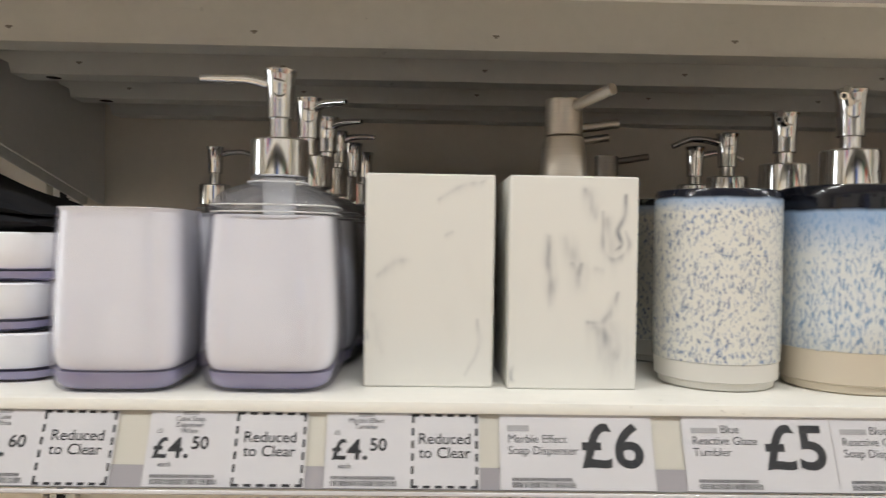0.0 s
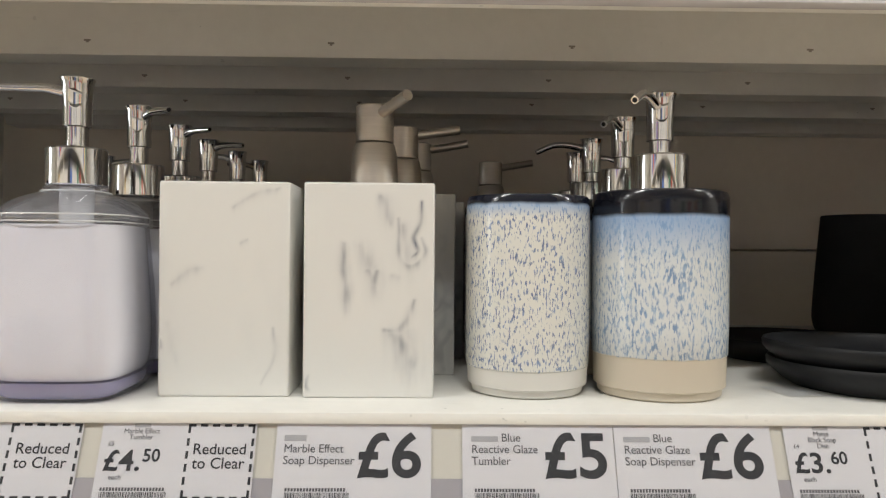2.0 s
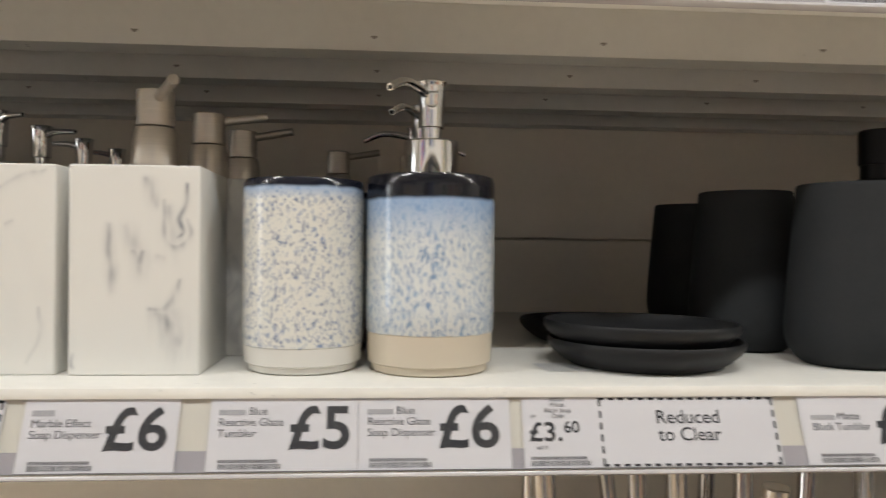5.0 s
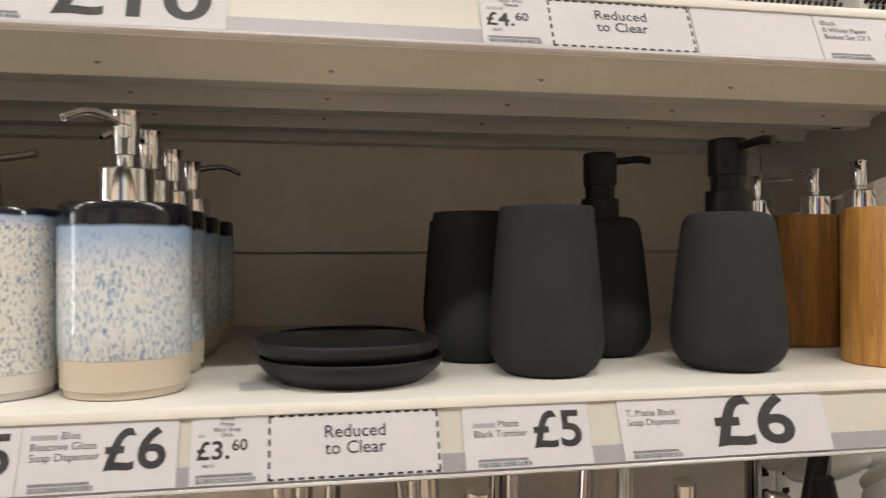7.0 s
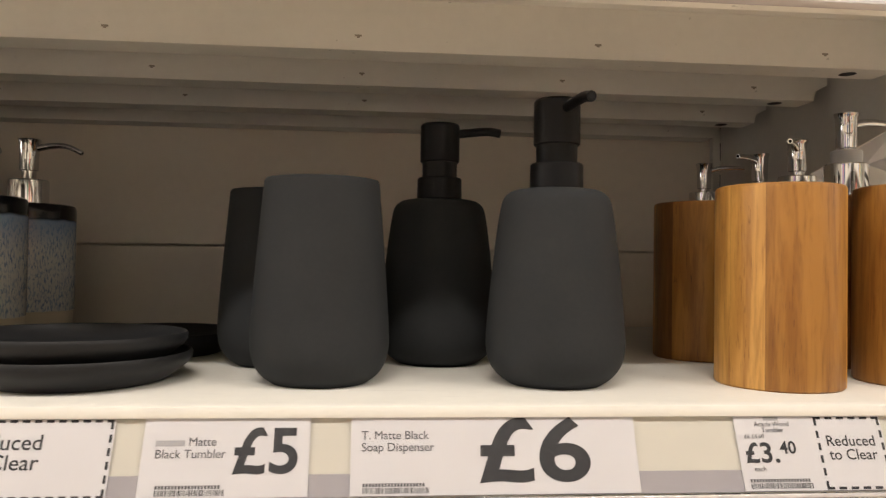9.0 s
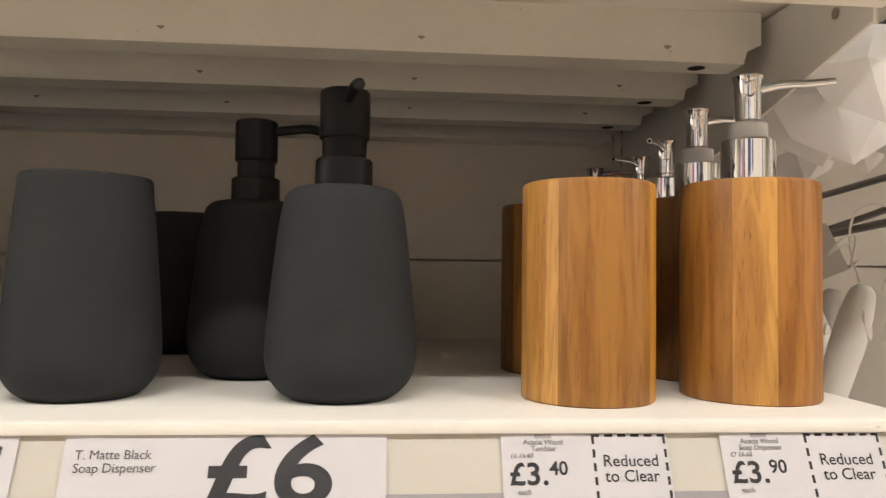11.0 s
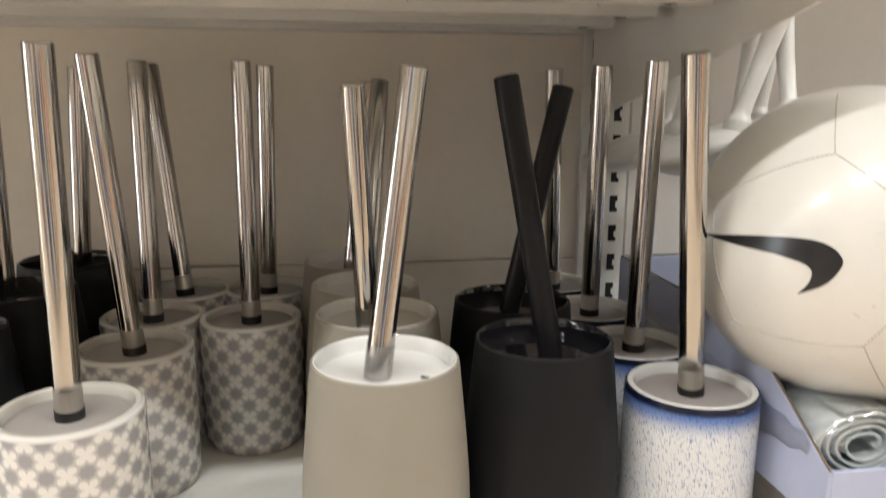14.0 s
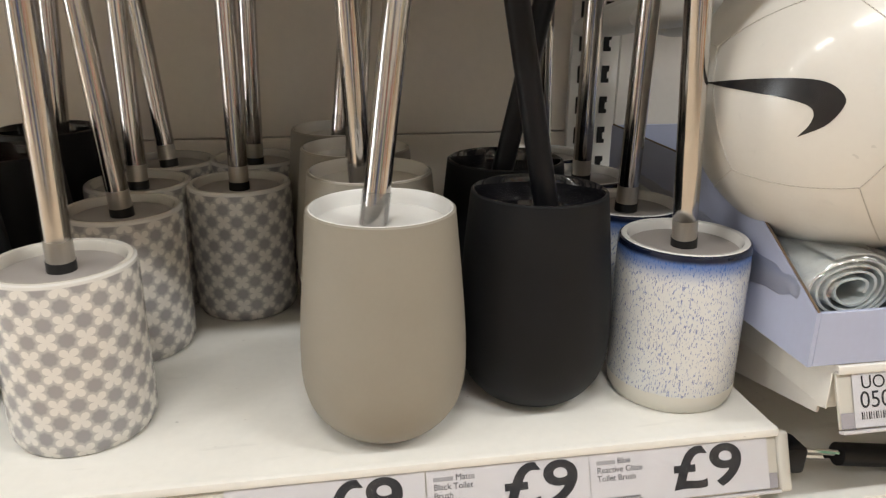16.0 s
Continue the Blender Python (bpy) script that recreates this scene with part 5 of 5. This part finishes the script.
def scrub_brush(top, joint, aim, label="white plastic washing-up brush hanging by its handle"):
    """A long-handled brush hung by a loop: thick handle with a hole, thin neck, bulb and flat head."""
    t = thing("cleaning_brush", Matrix.Translation(top), label, "brush", "cleaning brushes")
    d = Vector(joint) - Vector(top)
    side = Vector((d.z, 0, -d.x)).normalized()
    pts = [d * f for f in (0.0, 0.03, 0.12, 0.25, 0.40, 0.55, 0.72, 0.90, 0.96, 1.0, 1.06)]
    bm = tube(bend(pts, 4), 0.008, 20, radii=list(np.interp(np.linspace(0, 10, 41), range(11), [0.005, 0.0095, 0.0122, 0.0128, 0.0112, 0.0095, 0.0078, 0.0070, 0.0075, 0.0115, 0.0105])))
    part("handle", bm, BRUSH_WHITE, t)
    mid = d * 0.155 + Vector((0.005, -0.0104, 0))
    hole = lathe([(0, 0.0006), (0.0058, 0.0004), (0.0066, -0.0012), (0, -0.0020)], 24)
    lean = math.degrees(math.atan2(d.x, -d.z))
    part("hole", hole, HOLE_GREY, t, "oval hanging hole", Matrix.Translation(mid) @ pose(0, 0, 0, 0, lean, 25) @ pose(0, 0, 0, 90) @ Matrix.Diagonal((0.72, 2.0, 1, 1)))
    v = Vector(aim)
    end = d * 1.04
    line = [end, end + v * 0.25, end + v * 0.7, end + v]
    bm = tube(bend(line, 4), 0.01, 18, radii=[0.010, 0.014, 0.020, 0.025, 0.028, 0.030, 0.031, 0.031, 0.030, 0.028, 0.024, 0.018, 0.008])
    for vert in bm.verts:
        off = vert.co - end
        vert.co.z = end.z + off.z * 0.36
    part("head", bm, BRUSH_WHITE, t, "flat white brush head")
    return t


scrub_brush((1.0925, 0.200, 1.3690), (1.0290, 0.2000, 1.1760), (-0.075, 0.02, -0.10))
scrub_brush((1.0900, 0.270, 1.3500), (1.0760, 0.2000, 1.1860), (-0.045, 0.03, -0.12))
scrub_brush((1.105, 0.300, 1.360), (1.0620, 0.2600, 1.1720), (-0.05, 0.03, -0.12))
scrub_brush((1.085, 0.340, 1.350), (1.0350, 0.3300, 1.165), (-0.07, 0.03, -0.11))
scrub_brush((1.150, 0.330, 1.365), (1.125, 0.3300, 1.180), (-0.08, 0.03, -0.12))
scrub_brush((1.075, 0.390, 1.350), (1.050, 0.3950, 1.165), (-0.08, 0.02, -0.12))

hook = thing("wire_hook", pose(1.12, 0, 0), "grey double wire display hook above the brushes", "hook")
part("wire", tube([(0, 0.445, 1.442), (0, 0.1725, 1.4583), (0, 0.06, 1.465)], 0.0030, 12), WIRE, hook)
part("wire", tube([(0.01, 0.445, 1.402), (0.01, 0.25, 1.428), (0.01, 0.05, 1.460)], 0.0030, 12), WIRE, hook)
part("wire", tube([(-0.01, 0.445, 1.402), (-0.01, 0.1732, 1.420), (-0.01, 0.04, 1.429)], 0.0034, 12), WIRE, hook)
part("back_plate", box(-0.03, 0.03, 0.444, 0.4545, 1.385, 1.46, 0.002), WIRE, hook)


def hang_tag(m, w, h, printed):
    t = thing("hang_tag", m, "pale grey printed card tag on a white string", "tag", "hang tags")
    part("card", extrude_outline([(0, 0), (w, 0), (w, h * 0.8), (w * 0.75, h), (w * 0.25, h), (0, h * 0.8)], 0.0006), TAG_GREY, t, smooth=0)
    if printed:
        rows = bmesh.new()
        rnd = random.Random(9)
        for i in range(12):
            x, z = 0.005 + i * 0.0021, 0.004
            while z < h * 0.66:
                word = rnd.uniform(0.0015, 0.005)
                box(x, x + 0.0005, -0.0003, -0.0001, z, min(z + word, h * 0.68), into=rows)
                z += word + 0.0008
        box(w - 0.012, w - 0.005, -0.0003, -0.0001, 0.004, 0.009, into=rows)
        part("small_print", rows, INK_GREY, t, smooth=0)
    part("string", tube(bend([(w / 2, 0, h * 0.96), (w / 2 - 0.008, -0.004, h + 0.020), (w / 2 - 0.002, 0, h + 0.040), (w / 2 + 0.008, 0.004, h + 0.020), (w / 2 + 0.002, 0, h * 0.96)]), 0.0008, 6), STRING, t)
    return t


hang_tag(pose(1.063, 0.140, 1.332, 0, 12, -30), 0.050, 0.056, True)
hang_tag(pose(1.040, 0.260, 1.352, 0, -24, -20), 0.075, 0.052, False)
loop = thing("string_loop", pose(1.085, 0.195, 1.372), "white string loop tied over the wire hook", "string")
part("strand", tube(bend([(0.0, 0, 0.0), (-0.008, 0, 0.030), (-0.006, -0.004, 0.052), (0.010, -0.004, 0.060), (0.026, -0.003, 0.052), (0.028, 0, 0.020), (0.018, 0, -0.006)]), 0.0009, 8), STRING, loop)
part("knot", tube(bend([(-0.008, -0.004, 0.030), (-0.020, -0.006, 0.026), (-0.028, -0.004, 0.020), (-0.018, -0.006, 0.032), (-0.007, -0.006, 0.034), (-0.010, -0.005, 0.012), (-0.004, -0.004, 0.016)]), 0.0009, 8), STRING, loop)



# added out of view to keep lamp light off the packs and brushes
shelf(1.0, 2.2, 1.70, 0.03, "unseen white steel shelf added to shade the hanging brushes")


def white_pouch(m, w, h, bulge, label="white folded plastic pack hanging from the shelf"):
    """A folded film pack: creased flat facets that come to a point below."""
    t = thing("hanging_pack", m, label, "pack", "white hanging packs")
    bm = bmesh.new()
    plan = ((-0.50, 0.0, 0.0), (-0.06, 0.25, 0.0), (0.50, 0.0, 0.0), (-0.50, 0.25, -0.42), (-0.14, 1.0, -0.40), (0.22, 0.85, -0.52), (0.50, 0.2, -0.36), (-0.34, 0.45, -0.78), (0.02, 0.80, -1.0), (0.36, 0.35, -0.74))
    v = [bm.verts.new((w * x, -bulge * y, h * z)) for x, y, z in plan]
    for ids in ((0, 1, 4, 3), (1, 2, 5, 4), (2, 6, 5), (3, 4, 7), (4, 8, 7), (4, 5, 8), (5, 9, 8), (5, 6, 9)):
        bm.faces.new([v[i] for i in ids])
    bmesh.ops.subdivide_edges(bm, edges=bm.edges[:], cuts=3, use_grid_fill=True, smooth=0.35)
    for vert in bm.verts:
        p = vert.co
        p.y += 0.0018 * noise.noise(Vector((p.x * 60, p.z * 60, w * 40)))
    bmesh.ops.solidify(bm, geom=bm.faces[:], thickness=0.0010)
    part("sheet", bm, PACK_WHITE, t, smooth=18)
    return t


for hx in (1.045, 1.140):
    pack_hook = thing("wire_hook", pose(hx, 0, 1.537), "grey wire display hook holding white packs", "hook", "wire hooks")
    part("wire", tube([(0, 0.45, 0), (0, 0.06, 0.004)], 0.0028, 10), WIRE, pack_hook)
    part("end_tip", tube([(0, 0.062, 0.004), (0, 0.056, 0.010)], 0.0028, 10), WIRE, pack_hook)
for k in range(6):
    white_pouch(pose(1.038 + 0.006 * (k % 3), 0.100 + 0.060 * k, 1.535, 0, 4 - 3 * (k % 3), -22 + 17 * (k % 3)), 0.092 + 0.012 * (k % 2), 0.066 + 0.008 * ((k * 2) % 3), 0.026)
for k in range(5):
    white_pouch(pose(1.140 + 0.006 * (k % 2), 0.085 + 0.075 * k, 1.535, 0, -3 + 3 * (k % 3), 12 - 14 * (k % 3)), 0.098, 0.064, 0.030)

# white soap dishes and a black tray beside the white set
for x, a, z in ((-0.222, 2, 0.0), (-0.225, -3, 0.0275), (-0.220, 4, 0.0550)):
    d = thing("soap_dish", pose(x, 0.075, Z1 + z, 0, 0, a), "rounded-square white acrylic soap dish with lilac edge, stacked", "soap dish", "white acrylic set")
    part("body", lathe([(0, 0.006), (0.044, 0.006)] + eased([(0.0470, 0.0075), (0.050, 0.016), (0.051, 0.0260)]) + [(0.0500, 0.0272), (0.0485, 0.0265), (0.046, 0.015), (0.040, 0.0105), (0, 0.010)], 56, 5.0), WHITE_PLASTIC, d)
    part("base", lathe([(0, 0), (0.044, 0), (0.0480, 0.002), (0.0490, 0.0058), (0, 0.0058)], 56, 5.0), LILAC_BASE, d, "lilac base with the shading through clear acrylic in its colour")


def folded_cloth(m, w, h0, h1, d, label):
    """One soft folded layer, thicker at one end."""
    t = thing("folded_cloth", m, label, "cloth", "folded black cloths")
    bm = bmesh.new()
    n = 16
    rows = []
    for i in range(n + 1):
        u = i / n
        top = h0 + (h1 - h0) * u + 0.0012 * math.sin(13 * u)
        k = min(1.0, 4 * min(u, 1 - u) + 0.35)
        ring = []
        for j in range(18):
            a = 2 * math.pi * j / 18
            cy, cz = math.cos(a), math.sin(a)
            yy = (abs(cy) ** 0.45) * (1 if cy > 0 else -1) * d / 2
            zz = top / 2 + (abs(cz) ** 0.6) * (1 if cz > 0 else -1) * top / 2 * k
            ring.append(bm.verts.new((-w * u, yy, zz)))
        rows.append(ring)
    for a, b in zip(rows, rows[1:]):
        for j in range(18):
            bm.faces.new((a[j], a[(j + 1) % 18], b[(j + 1) % 18], b[j]))
    bm.faces.new(rows[0])
    bm.faces.new(rows[-1][::-1])
    part("layer", bm, BLACK_CLOTH, t, smooth=50)
    return t


BLACK_CLOTH = plain("black_cloth", (0.010, 0.010, 0.012), 0.9, vary=0.2, scale=60, grain=0.5, grain_scale=700, gloss=0.2)
folded_cloth(pose(-0.176, 0.085, Z1 + 0.0822), 0.14, 0.010, 0.016, 0.12, "black folded cloth on the stacked white soap dishes")
folded_cloth(pose(-0.180, 0.085, Z1 + 0.0900), 0.14, 0.004, 0.058, 0.12, "black folded cloth on another black cloth")

# woven baskets on the shelf above
def basket(m):
    t = thing("basket", m, "black and white striped woven paper basket", "basket", "striped baskets")
    w, dp, h = 0.23, 0.17, 0.12
    bm = bmesh.new()
    part("lining", square_shell(1.0, h, 0.02), BASKET_WHITE, t, "", Matrix.Diagonal((w, dp, 1, 1)))
    for row in range(9):
        strand = bmesh.new()
        z = 0.006 + row * 0.013
        n = 46
        for i in range(n):
            x = -w / 2 + w * (i + 0.5 * (row % 2)) / n
            tube([(x, -dp / 2 - 0.001, z - 0.005), (x + 0.005, -dp / 2 - 0.003, z), (x + 0.008, -dp / 2 - 0.001, z + 0.006)], 0.0014, 5, into=strand)
        part("weave", strand, BLACK_SATIN, t, "black paper strands")
    return t


BASKET_WHITE = plain("paper_white", (0.7, 0.68, 0.64), 0.8)
bk = basket(pose(0.655, 0.125, ZU))
copy_thing(bk, pose(0.905, 0.125, ZU))

# dark tool hanging under the neighbouring shelf
tool = thing("squeegee", pose(1.022, 0.02, 0.8135, 0, 3, 0), "dark grey squeegee handle under the white shelf", "squeegee")
part("handle", tube(bend([(0.035, 0, 0.010), (0.05, 0, 0.0085), (0.10, 0, 0.004), (0.16, 0, 0.0)]), 0.0092, 16), BLACK_SATIN, tool)
part("wire", tube([(-0.005, -0.003, 0.018), (0.04, -0.003, 0.012)], 0.0025, 8), CHROME, tool)
part("wire", tube([(-0.005, 0.004, 0.008), (0.04, 0.004, 0.004)], 0.0025, 8), CHROME, tool)
part("blade", box(-0.03, 0.0, -0.012, 0.012, 0.002, 0.024, 0.003), BLACK_SATIN, tool)
slab("rack_base", 0.985, 2.2, -0.01, BACK - 0.002, 0.0, 0.803, SHELF_WHITE, "white base unit under the neighbouring shelf", "shelf base")

# shelving across the aisle
PANEL_DARK = plain("far_panel", (0.78, 0.76, 0.72), 0.5)
far = thing("far_shelving", pose(0, -2.2, 0), "grey shop shelving across the aisle", "shelving")
part("back_board", box(-2.6, 3.4, -0.45, -0.42, 0, 2.1), PANEL_DARK, far, smooth=0)
for z in (0.15, 0.55, 0.95, 1.35, 1.75):
    part("board", box(-2.6, 3.4, -0.42, 0, z - 0.03, z, 0.002), PANEL_DARK, far)
rnd = random.Random(21)
for z in (0.15, 0.55, 0.95, 1.35, 1.75):
    x = -2.5
    first = None
    while x < 3.2:
        w, h = rnd.uniform(0.16, 0.36), rnd.uniform(0.29, 0.345)
        c = thing("product_carton", pose(x + w / 2, -2.35, z), "coloured printed carton on the far shelf", "carton", "cartons across the aisle")
        part("box", box(-w / 2, w / 2, -0.12, 0.12, 0, h, 0.002), STOCK, c)
        x += w + 0.004
